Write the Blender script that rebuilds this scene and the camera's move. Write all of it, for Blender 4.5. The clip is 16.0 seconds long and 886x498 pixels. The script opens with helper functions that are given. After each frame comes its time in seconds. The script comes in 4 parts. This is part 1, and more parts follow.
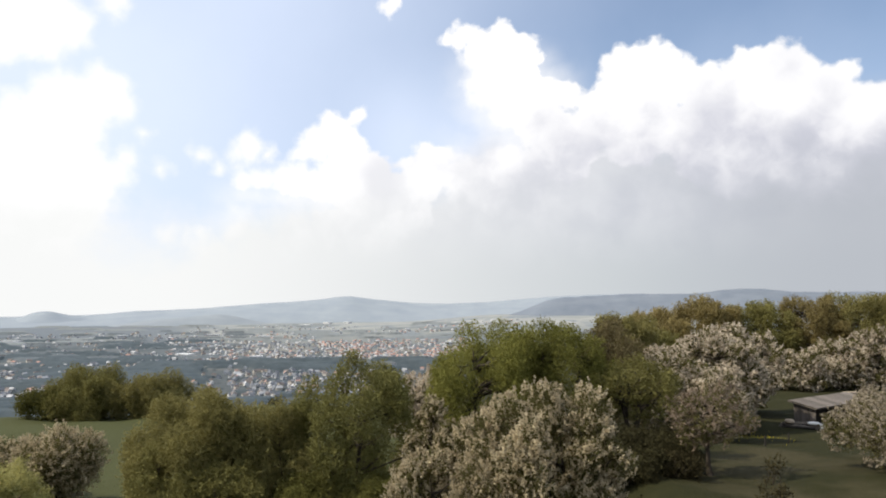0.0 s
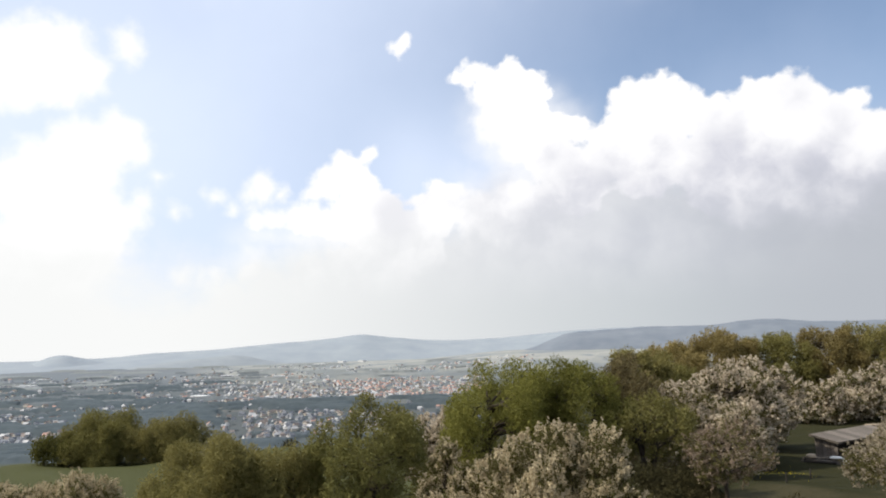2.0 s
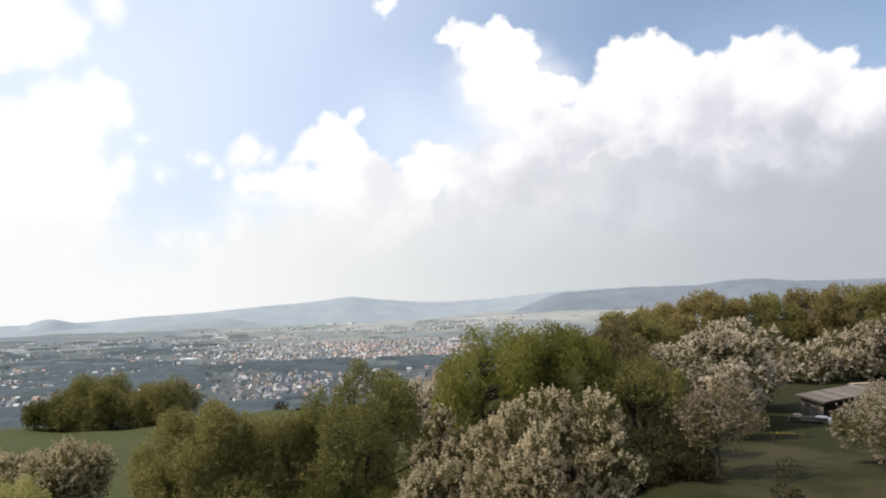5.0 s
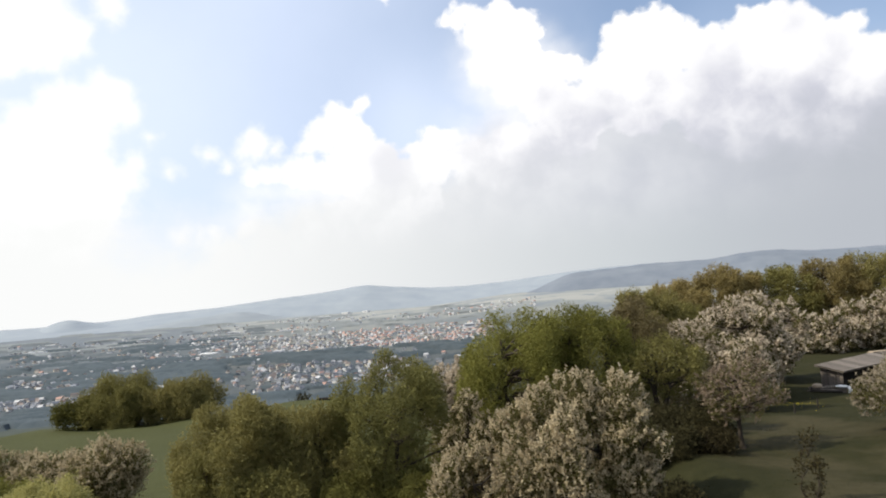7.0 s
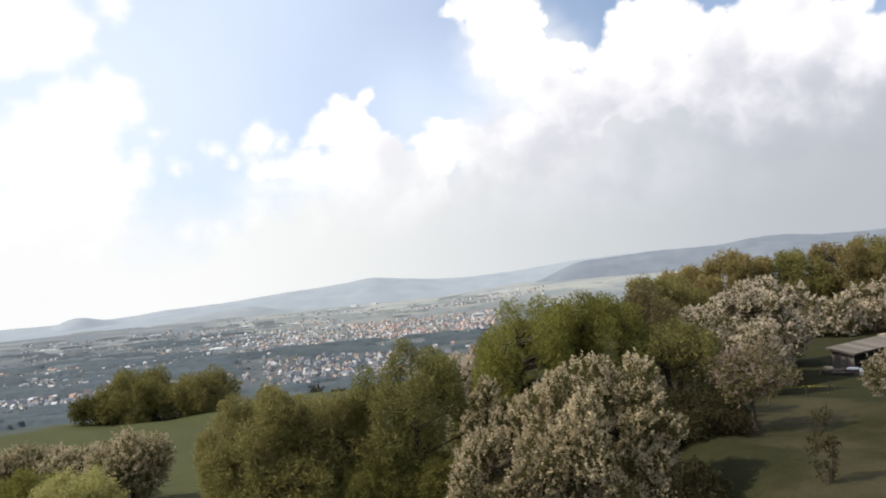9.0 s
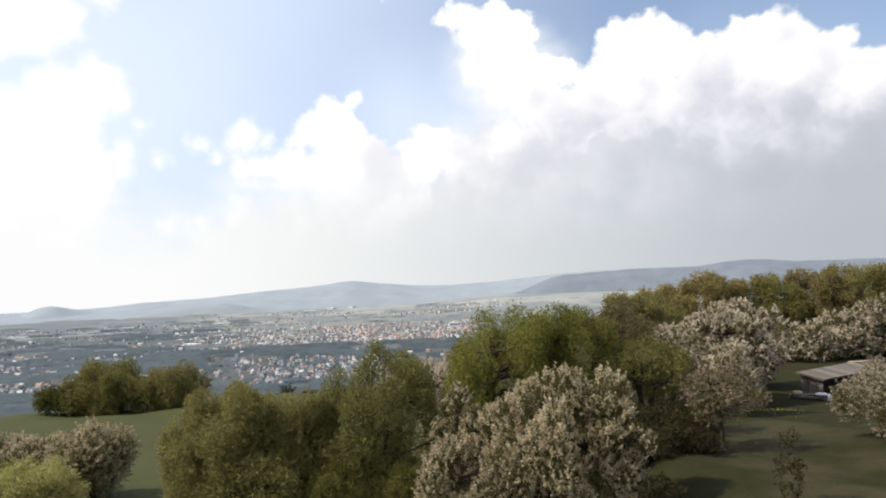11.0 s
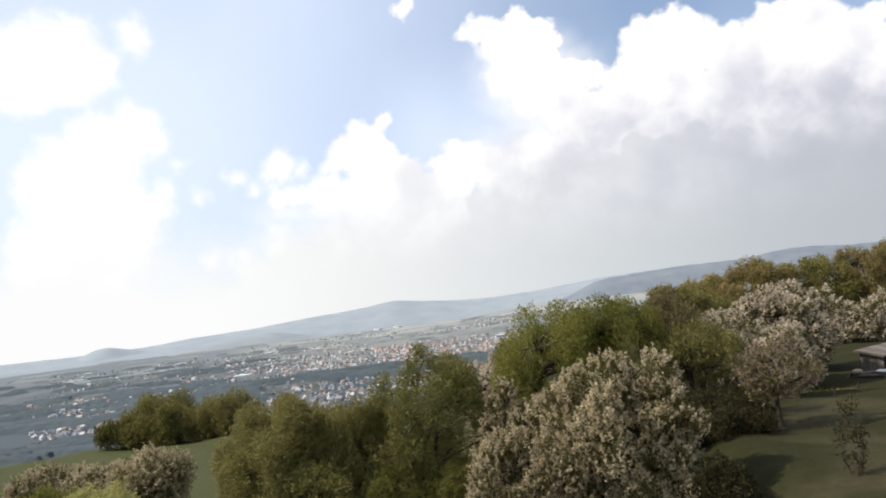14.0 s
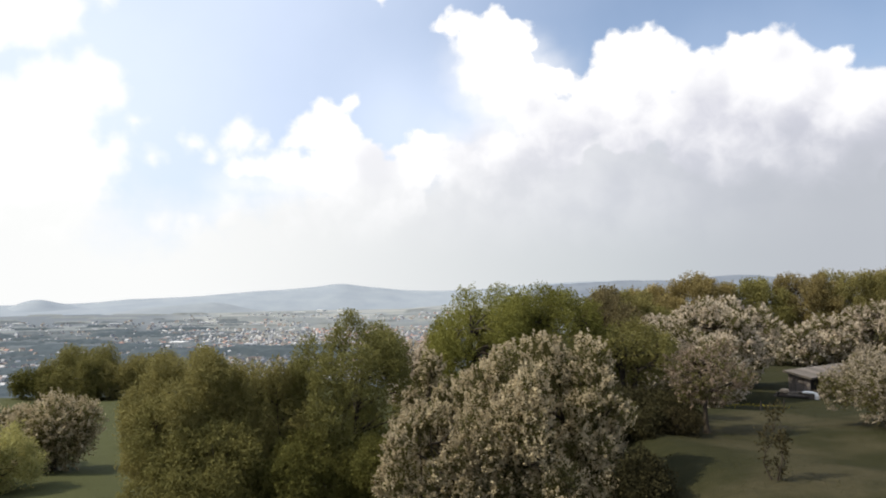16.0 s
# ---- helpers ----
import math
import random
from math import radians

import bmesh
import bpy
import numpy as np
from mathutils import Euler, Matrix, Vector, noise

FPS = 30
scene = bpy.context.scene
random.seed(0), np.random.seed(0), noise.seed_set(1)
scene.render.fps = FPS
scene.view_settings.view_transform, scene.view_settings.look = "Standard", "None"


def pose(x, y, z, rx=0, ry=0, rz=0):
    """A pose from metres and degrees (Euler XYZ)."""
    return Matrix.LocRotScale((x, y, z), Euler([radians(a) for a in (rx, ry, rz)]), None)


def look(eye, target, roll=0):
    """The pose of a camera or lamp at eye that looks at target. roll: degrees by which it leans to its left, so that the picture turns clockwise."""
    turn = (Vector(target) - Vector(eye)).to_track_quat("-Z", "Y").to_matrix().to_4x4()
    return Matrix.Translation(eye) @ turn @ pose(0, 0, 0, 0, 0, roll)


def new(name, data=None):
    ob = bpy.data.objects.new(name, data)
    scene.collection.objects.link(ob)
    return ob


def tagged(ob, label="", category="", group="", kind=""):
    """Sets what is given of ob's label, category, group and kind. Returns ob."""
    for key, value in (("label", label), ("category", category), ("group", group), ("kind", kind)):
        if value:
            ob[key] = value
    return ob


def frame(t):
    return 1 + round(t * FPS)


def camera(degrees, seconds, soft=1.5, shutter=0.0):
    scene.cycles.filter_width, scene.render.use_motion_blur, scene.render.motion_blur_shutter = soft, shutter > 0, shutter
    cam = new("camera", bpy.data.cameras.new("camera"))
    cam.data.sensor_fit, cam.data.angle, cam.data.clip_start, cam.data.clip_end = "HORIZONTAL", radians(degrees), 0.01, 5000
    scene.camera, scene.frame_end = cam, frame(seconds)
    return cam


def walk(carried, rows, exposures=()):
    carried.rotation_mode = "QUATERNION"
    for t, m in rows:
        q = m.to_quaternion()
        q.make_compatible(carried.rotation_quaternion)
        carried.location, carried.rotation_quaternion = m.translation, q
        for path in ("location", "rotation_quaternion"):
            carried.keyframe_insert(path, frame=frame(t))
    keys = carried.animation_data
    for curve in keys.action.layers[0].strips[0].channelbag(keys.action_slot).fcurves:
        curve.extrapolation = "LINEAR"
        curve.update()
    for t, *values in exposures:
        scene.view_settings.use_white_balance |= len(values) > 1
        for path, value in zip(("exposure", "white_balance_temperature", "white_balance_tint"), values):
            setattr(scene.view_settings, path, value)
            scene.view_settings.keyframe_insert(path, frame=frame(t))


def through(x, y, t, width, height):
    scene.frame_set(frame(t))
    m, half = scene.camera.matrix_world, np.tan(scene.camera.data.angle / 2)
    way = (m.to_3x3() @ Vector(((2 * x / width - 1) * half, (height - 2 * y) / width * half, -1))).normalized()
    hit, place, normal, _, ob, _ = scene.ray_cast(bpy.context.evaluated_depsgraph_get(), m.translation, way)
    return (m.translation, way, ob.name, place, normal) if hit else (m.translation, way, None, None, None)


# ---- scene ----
cam = camera(61.9, 16.0, soft=1.9)
PATH = [
    (0, (0.191, 2.433, 11.77), (0.193, 4.426, 11.934), -0.6),
    (0.5, (0.162, 2.231, 11.841), (0.138, 4.227, 11.971), -2.1),
    (1, (0.196, 2.016, 11.877), (0.156, 4.009, 12.035), -0.6),
    (1.5, (0.303, 1.915, 11.944), (0.222, 3.906, 12.119), -2.7),
    (2, (0.33, 2.158, 11.996), (0.299, 4.14, 12.258), -1.7),
    (2.5, (0.26, 2.55, 12.029), (0.271, 4.543, 12.198), -1.6),
    (3, (0.3, 2.746, 12.059), (0.299, 4.736, 12.26), -1.9),
    (3.5, (0.275, 2.786, 12.07), (0.281, 4.777, 12.254), -1.5),
    (6, (-0.018, 2.226, 12.375), (-0.025, 4.22, 12.532), -2.4),
    (6.5, (-0.109, 2.05, 12.396), (-0.109, 4.045, 12.546), -1.7),
    (7, (-0.273, 1.751, 12.42), (-0.309, 3.747, 12.54), -4.5),
    (7.5, (-0.426, 1.44, 12.487), (-0.454, 3.436, 12.608), -5.0),
    (8, (-0.515, 1.125, 12.507), (-0.574, 3.122, 12.616), -5.5),
    (10.5, (-0.869, 0.955, 12.199), (-0.919, 2.952, 12.293), -5.5),
    (11, (-0.639, 1.157, 12.266), (-0.642, 3.154, 12.38), -2.6),
    (11.5, (-0.372, 1.248, 12.28), (-0.357, 3.242, 12.431), -1.2),
    (12, (-0.312, 1.345, 12.145), (-0.304, 3.342, 12.257), -2.0),
    (12.5, (-0.386, 1.395, 11.988), (-0.401, 3.392, 12.099), -2.8),
    (13, (-0.387, 1.383, 11.736), (-0.441, 3.38, 11.821), -2.4),
    (13.5, (-0.221, 1.371, 11.546), (-0.199, 3.367, 11.665), -2.4),
    (14, (-0.434, 1.241, 11.398), (-0.541, 3.232, 11.56), -7.0),
    (14.5, (-0.385, 1.397, 11.203), (-0.462, 3.382, 11.44), -4.1),
    (15, (-0.329, 1.919, 10.83), (-0.35, 3.913, 10.983), -3.1),
    (15.5, (-0.155, 2.241, 10.637), (-0.168, 4.232, 10.827), -1.3),
    (16, (-0.033, 2.756, 10.314), (-0.014, 4.751, 10.444), -0.8),
]
walk(cam, [(t, look(eye, aim, roll)) for t, eye, aim, roll in PATH], [(0, -0.04), (3.5, -0.04), (6, -0.02), (10.5, 0.0), (16, 0.0)])

# ---- sky and sun ----
SUN_AZ, SUN_EL = radians(-97), radians(46)     # from straight ahead, to the right; above the horizon
sun = new("sun", bpy.data.lights.new("sun", "SUN"))
sun.data.energy, sun.data.angle, sun.data.color = 4.9, radians(0.6), (1.0, 0.91, 0.75)
sun.matrix_world = look((80 * math.sin(SUN_AZ) * math.cos(SUN_EL), 80 * math.cos(SUN_AZ) * math.cos(SUN_EL), 80 * math.sin(SUN_EL)), (0, 0, 0))

# the heaps of the cumulus clouds: azimuth, elevation, radius in radians
CLOUDS = dict(
    left=[(-0.439, 0.266, 0.0355), (-0.476, 0.248, 0.0442), (-0.511, 0.198, 0.062), (-0.485, 0.153, 0.07), (-0.416, 0.258, 0.0184), (-0.525, 0.104, 0.0679), (-0.408, 0.193, 0.0134), (-0.423, 0.174, 0.0212), (-0.388, 0.225, 0.0061), (-0.367, 0.181, 0.0076)],
    upper_left=[(-0.516, 0.352, 0.050), (-0.562, 0.335, 0.047), (-0.429, 0.381, 0.0187), (-0.476, 0.345, 0.027)],
    puffs=[(-0.32, 0.204, 0.0105), (-0.255, 0.217, 0.0194), (-0.275, 0.211, 0.0129), (-0.233, 0.208, 0.0109), (-0.146, 0.234, 0.0341), (-0.112, 0.26, 0.0119), (-0.17, 0.217, 0.0244), (-0.123, 0.211, 0.0329), (-0.194, 0.209, 0.0132), (-0.092, 0.204, 0.0128), (-0.266, 0.173, 0.0173), (-0.237, 0.174, 0.0204), (-0.2, 0.173, 0.0281), (-0.138, 0.176, 0.034), (-0.295, 0.185, 0.0093), (-0.086, 0.201, 0.016), (-0.084, 0.185, 0.0195), (-0.086, 0.165, 0.021)],
    mid=[(-0.015, 0.189, 0.0342), (-0.033, 0.181, 0.0289), (0.016, 0.202, 0.0167), (-0.048, 0.156, 0.0381), (-0.074, 0.395, 0.0125), (-0.064, 0.408, 0.0125)],
    bank=[(-0.30, 0.075, 0.028), (-0.25, 0.08, 0.034), (-0.2, 0.09, 0.038), (-0.15, 0.10, 0.042), (-0.10, 0.112, 0.045), (-0.06, 0.115, 0.05), (-0.125, 0.17, 0.045), (-0.165, 0.165, 0.03), (-0.357, 0.098, 0.012), (-0.335, 0.099, 0.010), (-0.31, 0.10, 0.015), (-0.27, 0.105, 0.021)],
    upper=[(0.034, 0.359, 0.021), (0.088, 0.36, 0.0223), (0.117, 0.348, 0.0216), (0.011, 0.356, 0.0094), (0.062, 0.344, 0.0261), (0.134, 0.331, 0.013), (0.062, 0.298, 0.034), (0.088, 0.272, 0.034), (0.13, 0.26, 0.04), (0.11, 0.305, 0.0322), (0.078, 0.325, 0.034), (0.05, 0.33, 0.026), (0.14, 0.283, 0.0279), (0.171, 0.28, 0.024)],
    right=[(0.247, 0.311, 0.0366), (0.276, 0.315, 0.0313), (0.297, 0.302, 0.0346), (0.327, 0.284, 0.0309), (0.353, 0.279, 0.0298), (0.401, 0.29, 0.0329), (0.428, 0.297, 0.029), (0.453, 0.282, 0.0293), (0.483, 0.258, 0.0288), (0.512, 0.273, 0.0171), (0.537, 0.242, 0.0229), (0.57, 0.225, 0.0352), (0.223, 0.253, 0.0434), (0.266, 0.243, 0.0606), (0.385, 0.218, 0.0812), (0.486, 0.191, 0.0793), (0.169, 0.214, 0.0459), (0.092, 0.177, 0.053), (0.038, 0.178, 0.038)],
)


class Nodes:
    """Short hand for a node tree."""

    def __init__(self, tree):
        self.tree = tree

    def node(self, kind, operation=None):
        n = self.tree.nodes.new(kind)
        if operation:
            n.operation = operation
        return n

    def put(self, value, socket):
        if isinstance(value, bpy.types.NodeSocket):
            self.tree.links.new(value, socket)
        else:
            socket.default_value = value

    def math(self, op, a, b=0.0, c=None):
        n = self.node("ShaderNodeMath", operation=op)
        self.put(a, n.inputs[0]), self.put(b, n.inputs[1])
        if c is not None:
            self.put(c, n.inputs[2])
        return n.outputs[0]

    def vec(self, op, a, b=(0, 0, 0), out=0):
        n = self.node("ShaderNodeVectorMath", operation=op)
        self.put(a, n.inputs[0]), self.put(b, n.inputs[1])
        return n.outputs[out]

    def scaled(self, a, k):
        n = self.node("ShaderNodeVectorMath", operation="SCALE")
        self.put(a, n.inputs[0]), self.put(k, n.inputs["Scale"])
        return n.outputs[0]

    def step(self, x, lo, hi, to_lo=0.0, to_hi=1.0):
        n = self.node("ShaderNodeMapRange")
        n.interpolation_type = "SMOOTHSTEP"
        for i, v in enumerate((x, lo, hi, to_lo, to_hi)):
            self.put(v, n.inputs[i])
        return n.outputs[0]

    def mix(self, f, a, b, kind="MIX"):
        n = self.node("ShaderNodeMix")
        n.data_type, n.blend_type = "RGBA", kind
        self.put(f, n.inputs[0])
        for v, i in ((a, 6), (b, 7)):
            self.put(v if isinstance(v, bpy.types.NodeSocket) else (*v, 1), n.inputs[i])
        return n.outputs[2]

    def noise(self, where, scale, detail=3.0, rough=0.55, color=False):
        n = self.node("ShaderNodeTexNoise")
        if where is not None:
            self.put(where, n.inputs["Vector"])
        n.inputs["Scale"].default_value, n.inputs["Detail"].default_value, n.inputs["Roughness"].default_value = scale, detail, rough
        return n.outputs["Color" if color else "Fac"]


def make_sky():
    world = bpy.data.worlds.new("sky")
    scene.world = world
    world.use_nodes = True
    k = Nodes(world.node_tree)
    back = world.node_tree.nodes["Background"]
    back.inputs["Strength"].default_value = 0.15
    sky = k.node("ShaderNodeTexSky")
    sky.sky_type, sky.sun_disc, sky.sun_elevation, sky.sun_rotation = "NISHITA", False, SUN_EL, SUN_AZ
    sky.altitude, sky.air_density, sky.dust_density, sky.ozone_density = 300.0, 1.0, 1.2, 1.5
    way = k.node("ShaderNodeTexCoord").outputs["Generated"]
    split = k.node("ShaderNodeSeparateXYZ")
    k.put(way, split.inputs[0])
    x, y, z = split.outputs
    az, el = k.math("ARCTAN2", x, y), k.math("ARCSINE", z)
    join = k.node("ShaderNodeCombineXYZ")
    k.put(az, join.inputs[0]), k.put(el, join.inputs[1])
    place = join.outputs[0]
    # billows push the outlines about, at two sizes
    push = k.scaled(k.vec("SUBTRACT", k.noise(place, 11.0, 2.0, 0.5, True), (0.5, 0.5, 0.5)), 0.022)
    push = k.vec("ADD", push, k.scaled(k.vec("SUBTRACT", k.noise(place, 34.0, 2.0, 0.5, True), (0.5, 0.5, 0.5)), 0.018))
    flat = k.vec("MULTIPLY", k.vec("ADD", place, push), (1, 1, 0))
    heap = -1.0
    for cloud in CLOUDS.values():
        for a, e, r in cloud:
            heap = k.math("SMOOTH_MAX", heap, k.math("SUBTRACT", r * 1.06, k.vec("DISTANCE", flat, (a, e, 0), 1)), 0.010)
    fine = k.noise(place, 44.0, 4.0, 0.5)
    edge = k.math("MULTIPLY_ADD", fine, 0.030, k.math("SUBTRACT", heap, 0.0155))
    blur = k.step(az, -0.08, -0.34, 0.002, 0.012)
    ragged = k.math("MULTIPLY", k.step(el, 0.348, 0.315), k.math("MULTIPLY", k.step(az, 0.0, 0.03), k.step(az, 0.13, 0.08)))
    blur = k.math("MULTIPLY_ADD", ragged, 0.013, blur)
    cumulus = k.step(edge, k.math("MULTIPLY", blur, -1.0), k.math("MULTIPLY_ADD", blur, 1.0, 0.006))
    skirt = k.math("MULTIPLY", k.step(edge, -0.045, 0.02), k.math("MULTIPLY", k.step(el, 0.365, 0.30, 0.0, 0.8), k.math("MULTIPLY", k.step(az, -0.03, 0.08), k.step(az, 0.22, 0.14))))
    bank = k.math("MULTIPLY", k.step(el, 0.185, 0.14), k.math("MULTIPLY", k.step(az, -0.34, -0.26), k.step(az, 0.0, -0.05)))
    skirt = k.math("MAXIMUM", skirt, k.math("MULTIPLY", k.step(edge, -0.05, 0.02), bank))
    cumulus = k.math("MAXIMUM", cumulus, skirt)
    # fair-weather clouds over the rest of the sky
    aside = k.math("MAXIMUM", k.step(k.math("ABSOLUTE", az), 0.62, 0.8), k.step(el, 0.42, 0.55))
    around = k.math("MULTIPLY", k.step(k.noise(way, 2.6, 6.0, 0.6), 0.5, 0.6), aside)
    cover = k.math("MAXIMUM", cumulus, around)
    # billows lit from the sun's side, and soft grey undersides
    bulge = k.vec("ADD", place, k.scaled(push, 1.2))
    lit = k.math("SUBTRACT", k.noise(bulge, 11.0, 5.0, 0.5), k.noise(k.vec("ADD", bulge, (-0.020, 0.030, 0.0)), 11.0, 5.0, 0.5))
    lit = k.step(lit, -0.30, 0.26)
    deep = k.math("MAXIMUM", k.step(edge, 0.0, 0.055, 0.35, 1.0), k.step(el, 0.27, 0.19))
    low = k.math("MULTIPLY", k.step(k.math("MULTIPLY_ADD", lit, 0.15, el), 0.43, 0.20), k.step(k.math("MULTIPLY_ADD", lit, -0.10, az), -0.14, 0.22))
    east = k.math("MULTIPLY", k.step(az, 0.27, 0.48, 0.0, 0.75), k.math("SUBTRACT", 1.05, lit))
    shade = k.math("MULTIPLY", k.math("MAXIMUM", low, east), deep)
    # the middle heap turns its grey side from the sun
    lee = k.step(k.vec("DISTANCE", k.vec("MULTIPLY", flat, (1.0, 0.75, 0.0)), (-0.082, 0.131, 0), 1), 0.042, 0.012, 0.0, 0.45)
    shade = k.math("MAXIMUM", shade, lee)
    puff = k.mix(shade, (7.4, 7.35, 7.4), (4.36, 4.42, 5.0))
    # thin bright veil, thicker towards the sun, and a milky layer low over the horizon
    sun_way = (math.sin(SUN_AZ) * math.cos(SUN_EL), math.cos(SUN_AZ) * math.cos(SUN_EL), math.sin(SUN_EL))
    near_sun = k.vec("DOT_PRODUCT", way, sun_way, 1)
    veil = k.math("MULTIPLY_ADD", k.math("SUBTRACT", k.noise(place, 5.0, 4.0), 0.5), 0.20, k.step(near_sun, -0.05, 0.43, 0.20, 0.95))
    veil = k.math("ADD", veil, k.step(el, 0.46, 0.18, -0.12, 0.08))
    # a thinner gap of blue between the heaps stays pale
    gap = k.math("MULTIPLY", k.step(el, 0.37, 0.21, 0.0, 0.42), k.math("MULTIPLY", k.step(az, -0.16, -0.04), k.step(az, 0.16, 0.06)))
    veil = k.math("MINIMUM", k.math("MAXIMUM", k.math("ADD", veil, gap), 0.0), 1.0)
    rise = k.step(az, -0.22, 0.16, 0.0, 0.125)
    milk = k.math("MULTIPLY_ADD", k.math("SUBTRACT", k.noise(place, 6.0, 6.0, 0.6), 0.5), 0.16, k.math("SUBTRACT", el, rise))
    milk = k.step(milk, 0.155, 0.055)
    haze = k.mix(k.step(el, 0.14, 0.03), k.mix(lit, (4.06, 4.22, 4.66), (4.94, 5.06, 5.38)), (3.92, 4.18, 4.38))
    milky = k.mix(k.step(az, -0.42, 0.40), (6.5, 6.55, 6.5), haze)
    milky = k.mix(k.step(az, 0.20, 0.52, 0.0, 0.8), milky, (3.30, 3.48, 3.82))
    color = k.mix(veil, sky.outputs[0], (5.5, 6.15, 7.5))
    color = k.mix(milk, color, milky)
    puff = k.mix(k.step(k.math("MULTIPLY_ADD", lit, 0.05, k.math("MULTIPLY_ADD", rise, -0.25, el)), 0.22, 0.10), puff, milky)
    color = k.mix(cover, color, puff)
    k.put(color, back.inputs["Color"])


make_sky()


# ---- the lie of the land ----
def smooth(a, b, x):
    t = np.clip((np.asarray(x, float) - a) / (b - a), 0, 1)
    return t * t * (3 - 2 * t)


def ground_height(x, y):
    """Hillside meadow on the right, a bank down to lower ground on the left, then the slope to the valley."""
    x, y = np.asarray(x, float), np.asarray(y, float)
    right = 3.5 - 3.05 * np.clip((y - 40) / 29, 0, 1)
    left = -0.068 * (y - 40) * (y > 40) - 0.02 * (y - 40) * (y <= 40)
    far = np.clip((y - 60) / 80, 0, 1)
    bank = smooth(4.5 - 14 * far, 11 + 24 * far, x)
    near = left + (right - left) * bank
    q = y + 2.6 * np.maximum(0, -x - 60) * smooth(70, 120, y)
    low = -120 + 70 * smooth(1300, 3700, y) + 34 * smooth(2300, 3350, y) * smooth(-250, 350, x)
    fall = smooth(172 + 120 * smooth(30, 90, x), 900, q)
    near = np.maximum(near, -9.5) - 0.10 * np.maximum(0, y - 138) * smooth(12, -8, x)
    near = near + 1.7 * np.exp(-((x + 27) / 16) ** 2) * smooth(90, 140, y)
    roll = 0.22 * np.sin(x * 0.21 + 1.0) * np.cos(y * 0.17) + 0.12 * np.sin(x * 0.53 + y * 0.41)
    return near + (low - near) * fall + roll * (1 - fall)


def height(x, y):
    return float(ground_height(x, y))


# ---- materials ----
def material(name, rough=0.8, spec=0.3):
    m = bpy.data.materials.new(name)
    m.use_nodes = True
    k = Nodes(m.node_tree)
    b = m.node_tree.nodes["Principled BSDF"]
    b.inputs["Roughness"].default_value, b.inputs["Specular IOR Level"].default_value = rough, spec
    return m, k, b


def bump(k, b, height_socket, strength=0.4, distance=0.05):
    n = k.node("ShaderNodeBump")
    n.inputs["Strength"].default_value, n.inputs["Distance"].default_value = strength, distance
    k.put(height_socket, n.inputs["Height"])
    k.put(n.outputs[0], b.inputs["Normal"])


def object_place(k):
    return k.node("ShaderNodeTexCoord").outputs["Object"]


def world_place(k):
    return k.node("ShaderNodeNewGeometry").outputs["Position"]


def leaf_material(name, dark, light, through=0.35, spread=0.35):
    """Leaves or petals: a blend of two colours from leaf to leaf, a slow drift over the crown, light let through."""
    m, k, b = material(name, 0.7, 0.06)
    one = k.node("ShaderNodeNewGeometry").outputs["Random Per Island"]
    w = world_place(k)
    f = k.math("MULTIPLY_ADD", one, 0.35, 0.32)
    f = k.math("MULTIPLY_ADD", k.math("SUBTRACT", k.noise(w, 7.0, 1.0), 0.5), 1.0, f)
    f = k.math("MULTIPLY_ADD", k.math("SUBTRACT", k.noise(w, 0.55, 2.0), 0.5), 1.3, f)
    f = k.math("MULTIPLY_ADD", k.math("SUBTRACT", k.noise(w, 2.6, 2.0), 0.5), 0.9, f)
    f = k.math("MINIMUM", k.math("MAXIMUM", f, 0.0), 1.0)
    color = k.mix(f, dark, light)
    tree = k.node("ShaderNodeObjectInfo").outputs["Random"]
    color = k.mix(spread, color, k.mix(tree, tuple(c * 0.8 for c in dark), tuple(c * 1.1 for c in light)))
    k.put(color, b.inputs["Base Color"])
    glow = k.node("ShaderNodeBsdfTranslucent")
    k.put(color, glow.inputs[0])
    both = k.node("ShaderNodeMixShader")
    both.inputs[0].default_value = through
    k.put(b.outputs[0], both.inputs[1]), k.put(glow.outputs[0], both.inputs[2])
    k.put(both.outputs[0], m.node_tree.nodes["Material Output"].inputs[0])
    return m


def make_bark(name, a, b2):
    m, k, b = material(name, 0.95, 0.1)
    w = object_place(k)
    k.put(k.mix(k.noise(w, 6.0, 4.0), a, b2), b.inputs["Base Color"])
    bump(k, b, k.noise(w, 25.0, 4.0), 0.6, 0.03)
    return m


